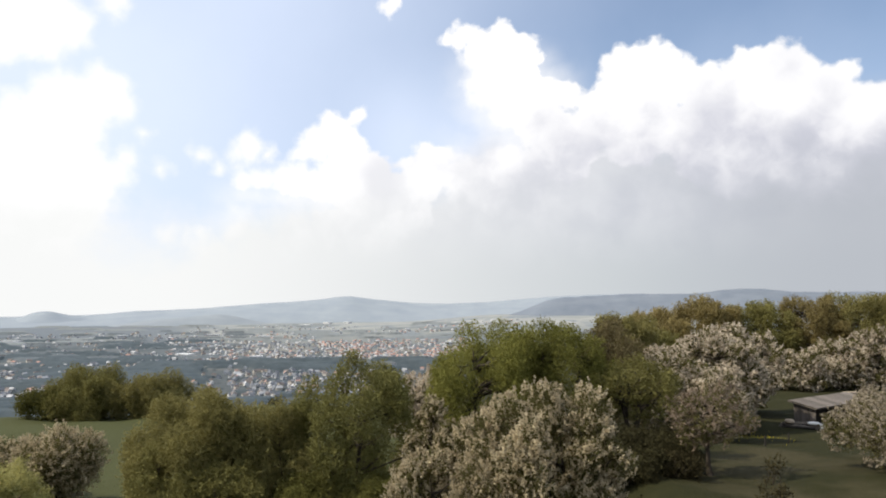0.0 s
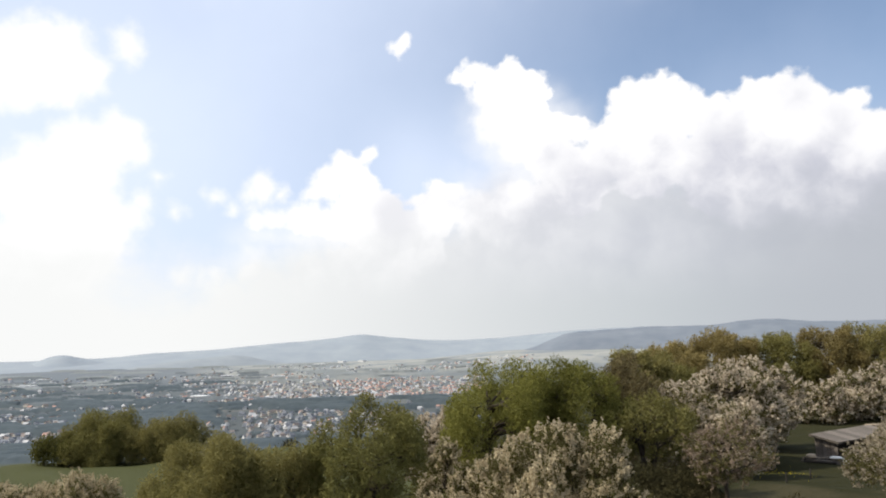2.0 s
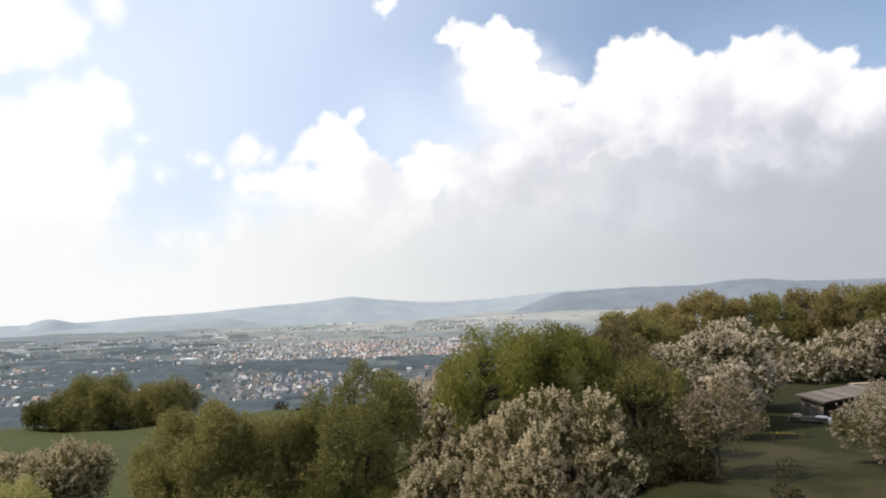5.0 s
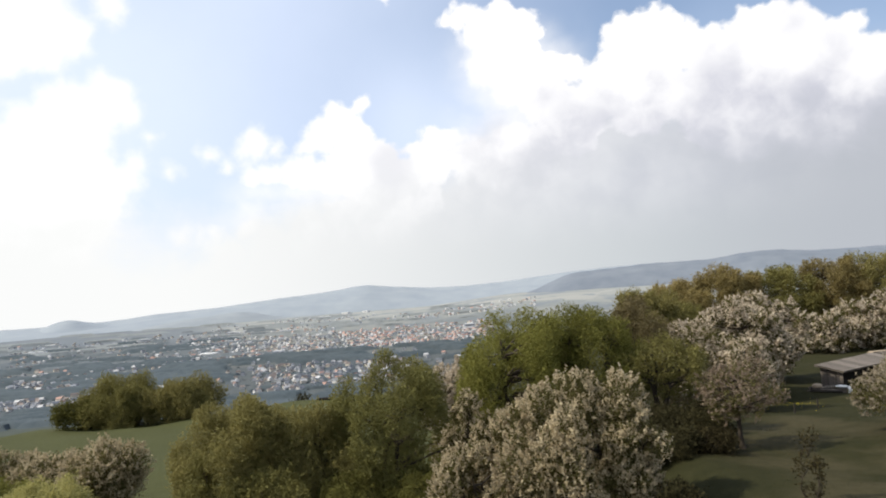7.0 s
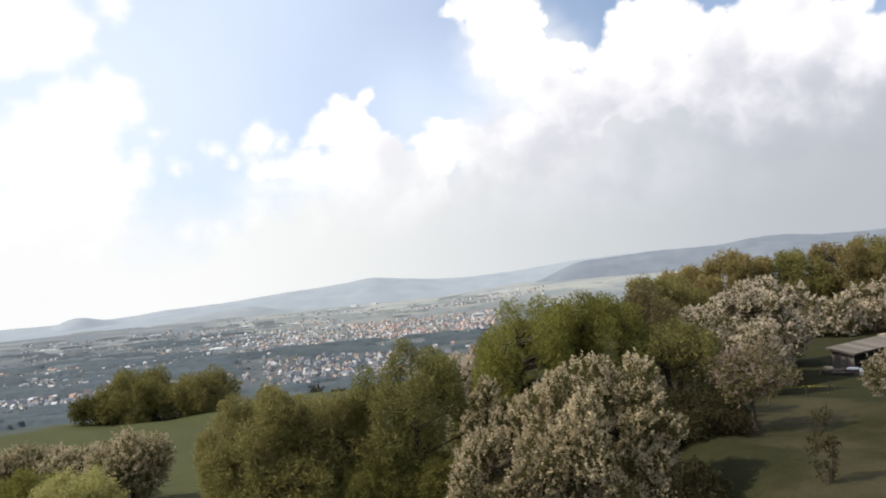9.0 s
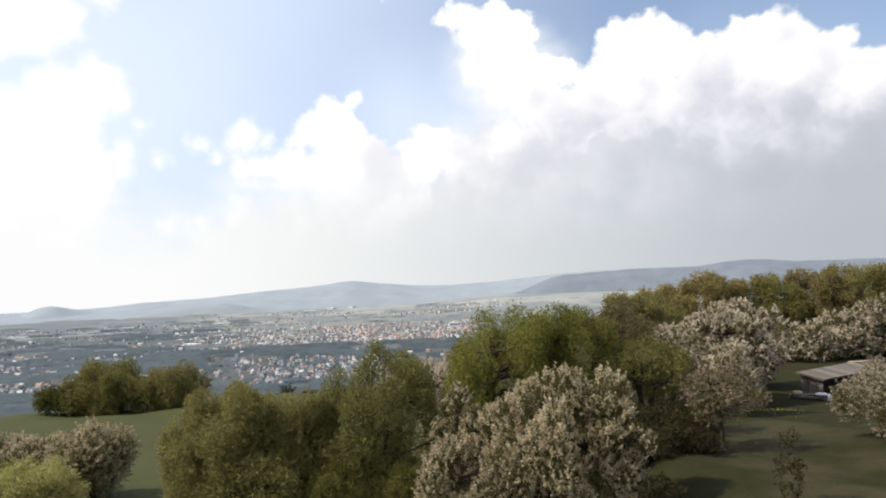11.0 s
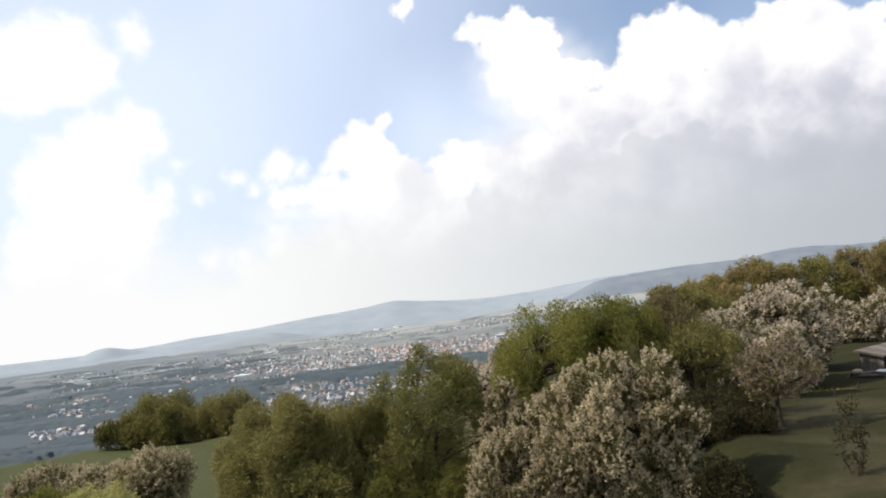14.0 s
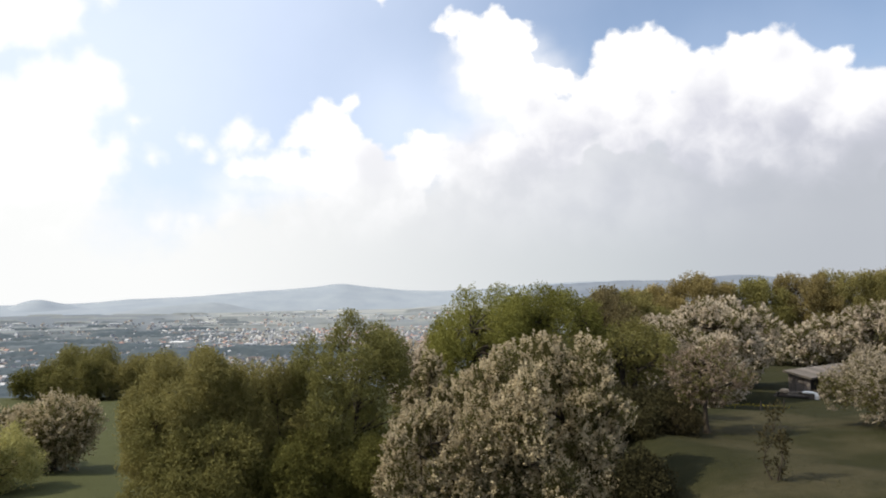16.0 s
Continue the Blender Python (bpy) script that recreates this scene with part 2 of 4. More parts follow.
def make_ground():
    m, k, b = material("meadow_and_fields", 0.95, 0.1)
    w = world_place(k)
    grass = k.mix(k.noise(w, 1.4, 5.0, 0.65), (0.016, 0.018, 0.0065), (0.035, 0.034, 0.0132))
    sep = k.node("ShaderNodeSeparateXYZ")
    k.put(w, sep.inputs[0])
    # dry patches fade out towards the shed, darkening the grass for tree shade
    dry = k.math("MULTIPLY", k.step(k.noise(w, 0.16, 4.0, 0.6), 0.42, 0.62), k.step(sep.outputs[1], 62.0, 48.0, 0.15, 1.0))
    grass = k.mix(dry, grass, k.mix(k.noise(w, 3.0, 4.0), (0.072, 0.061, 0.034), (0.029, 0.029, 0.012)))
    fresh = k.mix(k.noise(w, 1.1, 5.0, 0.65), (0.042, 0.047, 0.017), (0.072, 0.077, 0.031))
    side = k.math("MULTIPLY_ADD", k.noise(w, 0.15, 3.0), 8.0, sep.outputs[0])
    grass = k.mix(k.step(side, 6.0, 0.0), grass, fresh)
    verge = k.math("MULTIPLY", k.step(sep.outputs[1], 146.0, 152.0), k.math("MULTIPLY", k.step(side, -6.0, -12.0), k.step(side, -50.0, -42.0)))
    grass = k.mix(k.math("MULTIPLY", verge, 0.5), grass, k.mix(k.noise(w, 0.6, 4.0), (0.12, 0.11, 0.055), (0.19, 0.17, 0.10)))
    # bare trodden earth at the foot of the bank
    d = k.vec("DISTANCE", k.vec("MULTIPLY", w, (1, 1, 0)), (-16.5, 37.5, 0), 1)
    d = k.math("MULTIPLY_ADD", k.noise(w, 0.5, 4.0), 4.0, d)
    grass = k.mix(k.step(d, 6.5, 4.5), grass, k.mix(k.noise(w, 2.0, 4.0), (0.20, 0.165, 0.12), (0.27, 0.23, 0.18)))
    # yellow-green strip of flowering grass before the wood pile
    d = k.vec("DISTANCE", k.vec("MULTIPLY", w, (0.42, 1, 0)), (10.3, 65.0, 0), 1)
    d = k.math("MULTIPLY_ADD", k.noise(w, 0.6, 4.0), 3.0, d)
    grass = k.mix(k.step(d, 4.0, 2.2), grass, k.mix(k.noise(w, 1.6, 4.0), (0.085, 0.080, 0.022), (0.17, 0.15, 0.035)))
    # patchwork of fields in the valley, their colours tinted with haze
    cell = k.node("ShaderNodeTexVoronoi")
    cell.inputs["Scale"].default_value = 0.004
    k.put(w, cell.inputs["Vector"])
    tone = k.node("ShaderNodeSeparateColor")
    k.put(cell.outputs["Color"], tone.inputs[0])
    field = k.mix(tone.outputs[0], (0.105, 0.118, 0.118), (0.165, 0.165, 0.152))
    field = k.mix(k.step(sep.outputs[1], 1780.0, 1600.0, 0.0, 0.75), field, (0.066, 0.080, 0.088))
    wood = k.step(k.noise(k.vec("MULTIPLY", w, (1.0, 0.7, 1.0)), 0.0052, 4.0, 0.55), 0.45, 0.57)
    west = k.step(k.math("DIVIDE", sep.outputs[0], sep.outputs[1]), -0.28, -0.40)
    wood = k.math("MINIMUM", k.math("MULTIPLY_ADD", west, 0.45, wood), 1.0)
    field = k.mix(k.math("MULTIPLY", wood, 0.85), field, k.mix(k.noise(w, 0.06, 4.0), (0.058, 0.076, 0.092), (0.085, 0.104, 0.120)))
    # haze painted into the plain's colour: paler with distance, bluer to the west
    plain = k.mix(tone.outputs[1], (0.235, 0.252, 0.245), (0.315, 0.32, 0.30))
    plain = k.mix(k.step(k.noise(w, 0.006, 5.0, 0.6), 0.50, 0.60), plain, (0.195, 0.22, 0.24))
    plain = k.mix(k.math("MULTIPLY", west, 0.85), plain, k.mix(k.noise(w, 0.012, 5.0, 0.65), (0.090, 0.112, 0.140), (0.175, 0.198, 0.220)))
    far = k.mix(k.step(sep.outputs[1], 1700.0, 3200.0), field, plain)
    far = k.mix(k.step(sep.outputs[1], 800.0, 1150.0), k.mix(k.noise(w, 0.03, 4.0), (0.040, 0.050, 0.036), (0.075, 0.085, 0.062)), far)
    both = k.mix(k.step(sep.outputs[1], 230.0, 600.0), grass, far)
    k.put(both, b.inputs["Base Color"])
    bump(k, b, k.noise(w, 5.0, 6.0, 0.7), 0.8, 0.12)
    return m


def two_tone(name, a, b2, scale, rough=0.85, detail=4.0, relief=0.3, depth=0.02, by_object=0.0):
    m, k, b = material(name, rough, 0.25)
    w = object_place(k)
    color = k.mix(k.noise(w, scale, detail, 0.6), a, b2)
    if by_object:
        r = k.node("ShaderNodeObjectInfo").outputs["Random"]
        color = k.mix(1.0, color, k.mix(r, (1 - by_object,) * 3, (1 + by_object,) * 3), "MULTIPLY")
    k.put(color, b.inputs["Base Color"])
    bump(k, b, k.noise(w, scale * 6, 4.0), relief, depth)
    return m


def canopy_material(name, a, b2):
    """Woods seen from far off: normals held upright, so all sides of a crown are lit alike."""
    m, k, b = material(name, 0.95, 0.1)
    w = world_place(k)
    f = k.math("MULTIPLY_ADD", k.math("SUBTRACT", k.noise(w, 0.05, 3.0), 0.5), 1.4, k.noise(w, 0.009, 3.0))
    k.put(k.mix(f, a, b2), b.inputs["Base Color"])
    up = k.node("ShaderNodeCombineXYZ")
    up.inputs[2].default_value = 1.0
    k.put(up.outputs[0], b.inputs["Normal"])
    return m


GROUND = make_ground()
BARK = make_bark("dark_bark", (0.030, 0.024, 0.018), (0.075, 0.062, 0.048))
PETALS = leaf_material("cream_blossom", (0.235, 0.190, 0.110), (0.66, 0.565, 0.385), 0.34, 0.2)
PETALS_PINK = leaf_material("pinkish_blossom", (0.140, 0.103, 0.068), (0.350, 0.275, 0.208), 0.3, 0.2)
PETALS_GREY = leaf_material("greyish_blossom", (0.20, 0.165, 0.115), (0.46, 0.40, 0.30), 0.3, 0.2)
TWIGS = leaf_material("brown_budding_twigs", (0.105, 0.085, 0.042), (0.215, 0.178, 0.090), 0.35)
PETALS_WHITE = leaf_material("white_blossom", (0.25, 0.20, 0.145), (0.79, 0.69, 0.54), 0.34, 0.2)
YOUNG_LEAVES = leaf_material("brownish_young_leaves", (0.074, 0.070, 0.027), (0.160, 0.146, 0.058), 0.4)
GREEN = leaf_material("spring_green_leaves", (0.115, 0.115, 0.031), (0.245, 0.240, 0.062), 0.32)
GREEN_DEEP = leaf_material("deep_green_leaves", (0.073, 0.074, 0.022), (0.163, 0.157, 0.047), 0.45)
OLIVE = leaf_material("olive_brown_leaves", (0.170, 0.152, 0.055), (0.275, 0.246, 0.092), 0.34)
BUSH = leaf_material("brown_olive_leaves", (0.150, 0.140, 0.048), (0.242, 0.222, 0.077), 0.34)
WOOD_EDGE = leaf_material("golden_brown_leaves", (0.155, 0.122, 0.049), (0.325, 0.262, 0.108), 0.34)
DARK_OLIVE = leaf_material("dark_olive_leaves", (0.112, 0.110, 0.038), (0.196, 0.186, 0.064), 0.32)
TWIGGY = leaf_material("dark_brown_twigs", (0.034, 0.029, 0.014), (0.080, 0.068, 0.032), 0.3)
# near-black leaves: the shade under the trees is put into this colour
THICKET = leaf_material("thicket_with_shade", (0.026, 0.024, 0.012), (0.055, 0.050, 0.022), 0.25)
LIME = leaf_material("yellow_green_leaves", (0.24, 0.23, 0.085), (0.45, 0.42, 0.165), 0.4)


# ---- building aids ----
def part(name, bm, mat, parent=None, label=""):
    """Links a bmesh, or a ready mesh, as one object under its thing."""
    if isinstance(bm, bmesh.types.BMesh):
        me = bpy.data.meshes.new(name)
        bm.to_mesh(me)
        bm.free()
    else:
        me = bm
    if mat is not None and not me.materials:
        me.materials.append(mat)
    ob = new(name, me)
    if parent is not None:
        ob.parent = parent
    if label:
        ob["label"] = label
    return ob


def mesh_of(name, verts, faces, smooth_shade=False):
    me = bpy.data.meshes.new(name)
    me.from_pydata([tuple(v) for v in verts], [], [tuple(f) for f in faces])
    if smooth_shade:
        me.shade_smooth()
    return me


def loose_mesh(name, corners):
    """A mesh of loose faces from an array of n faces x corners x 3."""
    n, c = corners.shape[:2]
    me = bpy.data.meshes.new(name)
    me.vertices.add(c * n)
    me.vertices.foreach_set("co", corners.reshape(-1).astype(np.float32))
    me.loops.add(c * n)
    me.loops.foreach_set("vertex_index", np.arange(c * n, dtype=np.int32))
    me.polygons.add(n)
    me.polygons.foreach_set("loop_start", np.arange(0, c * n, c, dtype=np.int32))
    me.update(calc_edges=True)
    return me


def box(bm, x0, x1, y0, y1, z0, z1):
    v = [bm.verts.new(p) for p in ((x0, y0, z0), (x1, y0, z0), (x1, y1, z0), (x0, y1, z0), (x0, y0, z1), (x1, y0, z1), (x1, y1, z1), (x0, y1, z1))]
    for f in ((3, 2, 1, 0), (4, 5, 6, 7), (0, 1, 5, 4), (1, 2, 6, 5), (2, 3, 7, 6), (3, 0, 4, 7)):
        bm.faces.new([v[i] for i in f])


def thing(name, x, y, z, label, category, group="", turn=0.0):
    ob = new(name)
    ob.empty_display_size = 0.3
    ob.matrix_world = pose(x, y, z, 0, 0, turn)
    return tagged(ob, label, category, group)


# ---- trees ----
def tube(verts, faces, line, radii, sides=6):
    """Adds a tapered tube along a line of points."""
    first = len(verts)
    line = [Vector(p) for p in line]
    for i, p in enumerate(line):
        d = (line[min(i + 1, len(line) - 1)] - line[max(i - 1, 0)]).normalized()
        u = d.cross(Vector((0.31, 0.95, 0.07))).normalized()
        v = d.cross(u)
        for s in range(sides):
            a = 2 * math.pi * s / sides
            verts.append(p + (u * math.cos(a) + v * math.sin(a)) * radii[i])
    for i in range(len(line) - 1):
        for s in range(sides):
            a, b = first + i * sides + s, first + i * sides + (s + 1) % sides
            faces.append((a, b, b + sides, a + sides))
    faces.append(tuple(first + (len(line) - 1) * sides + s for s in range(sides)))


def bent(rng, a, b, steps, wobble, rise=0.0):
    a, b = Vector(a), Vector(b)
    out = []
    for i in range(steps + 1):
        t = i / steps
        p = a.lerp(b, t)
        p.z += rise * math.sin(math.pi * t)
        if 0 < i < steps:
            p += Vector(rng.normal(0, wobble, 3))
        out.append(p)
    return out


def unit(v):
    return v / (np.linalg.norm(v, axis=1, keepdims=True) + 1e-9)


def leaves(rng, base, course, length, loose, size, in_spray):
    """Small pointed leaves or petals strung along short sprays: base and course of each spray, its length and looseness in metres."""
    n = len(base)
    u = rng.uniform(0, 1, (n, in_spray, 1))
    long = length * rng.uniform(0.6, 1.4, (n, 1, 1))
    p = (base[:, None] + course[:, None] * long * u + rng.normal(0, loose, (n, in_spray, 3)) * (1.25 - 0.7 * u)).reshape(-1, 3)
    tip = unit(rng.normal(size=p.shape) + np.repeat(course, in_spray, axis=0) * 0.8)
    side = unit(np.cross(tip, rng.normal(size=p.shape)))
    k = size * rng.uniform(0.7, 1.35, (len(p), 1))
    return np.stack([p - tip * k * 0.5 + side * k * 0.42, p + tip * k * 0.6, p - tip * k * 0.5 - side * k * 0.42], axis=1)


class Crown:
    """A crown of rounded lobes set about its middle, each one fringed with sprays."""

    def __init__(self, rng, mid, rx, ry, rz, lobes, lobe, boxy, plume):
        self.rng, self.mid, self.size = rng, mid, np.array([rx, ry, rz])
        i = np.arange(lobes) + 0.5
        turn, z = i * 2.39996 + rng.uniform(0, 6), 1 - 2 * i / lobes
        d = np.stack([np.cos(turn) * np.sqrt(1 - z * z), np.sin(turn) * np.sqrt(1 - z * z), z], axis=1)
        d = unit(d + rng.normal(0, 0.22, d.shape))
        fat = (np.abs(d) ** boxy).sum(axis=1, keepdims=True) ** (-1 / boxy)
        self.out = d
        self.r = lobe * (rx * ry * rz) ** (1 / 3) * rng.uniform(0.65, 1.3, lobes)
        self.stretch = np.array([1, 1, plume])
        self.centres = mid + d * fat * (self.size - self.r.mean() * self.stretch * 0.9) * rng.uniform(0.72, 1.08, (lobes, 1))
        # the outermost lobes reach the crown's width and height
        edge = self.r[:, None] * self.stretch
        reach = np.quantile(np.abs(self.centres - mid) + edge, 0.95, axis=0)
        reach[2] = (self.centres[:, 2] - mid[2] + edge[:, 2]).max()
        self.centres = mid + (self.centres - mid) * np.clip((self.size - edge.mean(axis=0)) / (reach - edge.mean(axis=0)), 0.6, 1.25)

    def sprays(self, count, inner, outer, upright):
        rng = self.rng
        w = self.r ** 2 * rng.uniform(0.6, 1.4, len(self.r))
        k = rng.choice(len(self.r), count, p=w / w.sum())
        e = unit(rng.normal(size=(count, 3)) + 0.45 * self.out[k])
        far = inner + (outer - inner) * rng.uniform(0, 1, (count, 1)) ** 0.7
        base = self.centres[k] + e * far * self.r[k][:, None] * self.stretch
        base[:, 2] = np.maximum(base[:, 2], 0.05 + 0.3 * rng.uniform(0, 1, count))
        course = unit(0.6 * e + 0.3 * self.out[k] + np.array([0, 0, upright]) + 0.4 * rng.normal(size=(count, 3)))
        return base, course

    def area(self):
        p = self.size ** 1.6
        return 4 * math.pi * ((p[0] * p[1] + p[0] * p[2] + p[1] * p[2]) / 3) ** (1 / 1.6)


def tree(x, y, top, rx, look_of, label, category="tree", name="tree", seed=1, ry=None, low=0.25, leaf=None, cover=2.4,
         stems=1, fork=0.25, blossom=0.0, upright=0.3, trunk=0.16, group="", tilt=0.0, lobes=34, lobe=0.34, boxy=2.3, plume=1.25, spray=3.2, loose=0.9, in_spray=14):
    """A tapered trunk with limbs and a crown of many small leaves; top is the height of its top in the world."""
    rng = np.random.default_rng(seed)
    z0 = height(x, y) - 0.05
    tall = top - z0
    ry = ry or rx
    leaf = leaf or max(0.085, 0.0021 * y)
    ob = thing(name, x, y, z0, label, category, group)
    bottom = tall * low
    rz = (tall - bottom) / 2
    mid = np.array([tilt, 0, bottom + rz])
    crown = Crown(rng, mid, rx, ry, rz, lobes, lobe, boxy, plume)
    # stems, a limb to each lobe, twigs in the lobe
    verts, faces = [], []
    lines = []
    for s in range(stems):
        a = 2 * math.pi * s / stems + rng.uniform(0, 6)
        lean = 0.10 * tall if stems > 1 else 0.03 * tall
        base = Vector((math.cos(a) * 0.12 * (stems > 1), math.sin(a) * 0.12 * (stems > 1), 0))
        crotch = base + Vector((math.cos(a) * lean, math.sin(a) * lean, tall * fork))
        peak = Vector((mid[0] + math.cos(a) * rx * 0.3, math.sin(a) * ry * 0.3, tall * 0.84))
        r = trunk / math.sqrt(stems) * 1.15
        line = bent(rng, base, crotch, 3, 0.03) + bent(rng, crotch, peak, 5, 0.12)[1:]
        tube(verts, faces, line, [r * 1.35] + [r * (1 - 0.11 * i) for i in range(1, len(line))], 8)
        lines.append(line)
    for c, rad in zip(crown.centres, crown.r):
        end = Vector(c)
        line = min(lines, key=lambda way: min((p - end).length for p in way[2:]))
        start = min(line[2:-1], key=lambda p: (p - end).length + (3.0 if p.z > end.z else 0.0))
        limb = bent(rng, start, end, 4, 0.05 * tall * 0.2, 0.03 * tall)
        r1 = trunk / math.sqrt(stems) * 0.5
        tube(verts, faces, limb, [r1, r1 * 0.85, r1 * 0.65, r1 * 0.45, r1 * 0.25], 5)
        for j in range(3):
            q = limb[int(rng.integers(2, 5))]
            e = end + Vector(rng.normal(0, 1, 3)).normalized() * float(rad) * 0.9
            e.z += 0.3 * float(rad)
            tube(verts, faces, bent(rng, q, e, 2, 0.04), [r1 * 0.3, r1 * 0.2, r1 * 0.08], 4)
    part("trunk", mesh_of("trunk", verts, faces, True), BARK, ob)
    main, second = look_of if isinstance(look_of, tuple) else (look_of, None)
    total = cover * crown.area() / (0.46 * leaf * leaf)
    if blossom:
        base, course = crown.sprays(int(total * (1 - blossom) / 9), 0.25, 0.88, upright)
        part("foliage", loose_mesh("foliage", leaves(rng, base, course, leaf * spray, leaf * 0.9, leaf, 9)), second, ob)
        base, course = crown.sprays(int(total * blossom / in_spray), 0.72, 1.02, upright)
        part("blossom", loose_mesh("blossom", leaves(rng, base, course, leaf * spray, leaf * 0.55 * loose, leaf * 0.9, in_spray)), main, ob)
    else:
        base, course = crown.sprays(int(total / 10), 0.3, 1.0, upright)
        part("crown", loose_mesh("crown", leaves(rng, base, course, leaf * spray * 1.2, leaf * 1.1 * loose, leaf, 10)), main, ob)
    return ob


# ---- large structure: ground, valley, hills ----
def make_land():
    ys = np.concatenate([np.arange(-60, 20, 8.0), np.arange(20, 180, 1.6), np.arange(180, 940, 14.0), np.arange(940, 5600, 85.0)])
    ts = np.concatenate([np.linspace(-1, 1, 180)])
    verts, n = [], len(ts)
    for yy in ys:
        half = 90 + 1.25 * max(yy, 0)
        xs = half * (0.55 * ts + 0.45 * ts ** 3)
        zs = ground_height(xs, np.full(n, yy))
        verts.append(np.stack([xs, np.full(n, yy), zs], axis=1))
    v = np.concatenate(verts)
    i = np.arange(len(ys) - 1)[:, None] * n + np.arange(n - 1)[None, :]
    f = np.stack([i, i + 1, i + 1 + n, i + n], axis=-1).reshape(-1, 4)
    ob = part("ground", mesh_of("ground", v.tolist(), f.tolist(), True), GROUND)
    tagged(ob, "grassy hillside dropping to a broad valley of fields", "ground", kind="structure")


make_land()

# distance haze is painted into these base colours, palest on the ridge
FAR_WOOD = two_tone("haze_tinted_far_woods", (0.10, 0.125, 0.165), (0.215, 0.24, 0.27), 0.009, 0.95, 6.0)
FAR_RISE = two_tone("haze_tinted_low_woods", (0.19, 0.22, 0.25), (0.29, 0.32, 0.34), 0.010, 0.95, 6.0)
FAR_RIDGE = two_tone("haze_tinted_ridge", (0.20, 0.237, 0.285), (0.325, 0.36, 0.385), 0.007, 0.95, 6.0)


def ridge(name, radius, a0, a1, profile, mat, label, depth=500.0, base=-60.0, rough=3.0):
    """A long hill along an arc round the viewpoint: profile gives its height by azimuth."""
    n, rows = 360, 9
    az = np.linspace(a0, a1, n)
    wave = sum(np.sin(az * f + f) * rough / (i + 1) for i, f in enumerate((23.0, 51.0, 117.0, 260.0)))
    top = profile(az) + wave * 0.6
    verts = []
    for j in range(rows):
        t = j / (rows - 1)
        s = math.sin(t * math.pi / 2) ** 0.8
        r = radius - depth * (1 - t) + 12 * np.sin(az * 40 + j)
        verts.append(np.stack([r * np.sin(az), r * np.cos(az), base + (top - base) * s], axis=1))
    verts.append(np.stack([(radius + 250) * np.sin(az), (radius + 250) * np.cos(az), np.full(n, base - 20)], axis=1))
    i = np.arange(rows)[:, None] * n + np.arange(n - 1)[None, :]
    f = np.stack([i, i + 1, i + 1 + n, i + n], axis=-1).reshape(-1, 4)
    ob = part(name, mesh_of(name, np.concatenate(verts).tolist(), f.tolist(), True), mat)
    return tagged(ob, label, "hill", kind="structure")


def hump(az, centre, width, tall):
    return tall * np.exp(-((az - centre) / width) ** 2)


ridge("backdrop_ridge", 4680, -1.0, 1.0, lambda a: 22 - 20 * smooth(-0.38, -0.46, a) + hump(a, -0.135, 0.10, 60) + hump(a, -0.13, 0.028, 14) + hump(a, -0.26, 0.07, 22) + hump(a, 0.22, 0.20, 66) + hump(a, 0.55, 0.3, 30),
      FAR_RIDGE, "far ridge tinted pale blue-grey for haze", 700)
ridge("backdrop_knoll", 4400, -0.56, -0.42, lambda a: -50 + hump(a, -0.497, 0.030, 50) + hump(a, -0.45, 0.07, 40), FAR_RIDGE, "small hill above the plain, tinted pale for haze", 300)
ridge("backdrop_low_hill", 4000, -0.44, -0.18, lambda a: -55 + hump(a, -0.29, 0.045, 52) + hump(a, -0.36, 0.05, 28), FAR_RISE, "low wooded rise behind the town, tinted for haze", 300)
ridge("backdrop_wooded_hill", 3750, 0.072, 0.95, lambda a: -30 + 88 * smooth(0.064, 0.165, a) + hump(a, 0.255, 0.09, 20) + hump(a, 0.385, 0.05, 22) + 14 * smooth(0.2, 0.45, a), FAR_WOOD, "wooded hill behind the fields, tinted blue-grey for haze", 420, base=-50, rough=4)


# ---- the trees of the hillside ----
def blossom_tree(x, y, top, rx, petals, label, seed, **more):
    options = dict(name="blossom_tree", category="tree", blossom=0.62, upright=0.5, low=0.06, fork=0.2, group="blossoming fruit trees")
    options.update(more)
    return tree(x, y, top, rx, (petals, YOUNG_LEAVES), label, seed=seed, **options)


def leafy_tree(x, y, top, rx, mat, label, seed, **more):
    options = dict(name="tree", category="tree", upright=0.8, low=0.10, group="trees of the slope")
    options.update(more)
    return tree(x, y, top, rx, mat, label, seed=seed, **options)


def bush(x, y, top, rx, mat, label, seed, **more):
    options = dict(name="bush", category="bush", cover=1.9, stems=4, low=0.0, fork=0.12, trunk=0.12, upright=0.6, lobes=20, lobe=0.4, plume=1.1, group="bushes of the slope")
    options.update(more)
    return tree(x, y, top, rx, mat, label, seed=seed, **options)


# big blossoming trees in front, their sprays standing up like candles
DENSE = dict(lobes=54, lobe=0.23, upright=0.25, plume=1.0)
CANDLES = dict(spray=3.5, loose=0.95, upright=1.1, lobe=0.23, stems=3, in_spray=17)
blossom_tree(4.0, 33.4, 8.65, 3.5, PETALS, "large fruit tree thick with cream blossom and brownish young leaves", 179, lobes=56, low=0.02, cover=2.7, boxy=2.6, plume=1.45, blossom=0.56, **CANDLES)
blossom_tree(6.1, 32.2, 6.5, 1.5, PETALS, "small fruit tree with sparse pinkish cream blossom", 92, lobes=24, low=0.05, cover=2.0, blossom=0.5, **CANDLES)
blossom_tree(0.0, 33.0, 6.0, 2.5, PETALS, "broad low fruit tree covered in cream blossom", 111, lobes=36, low=0.0, blossom=0.6, **CANDLES)
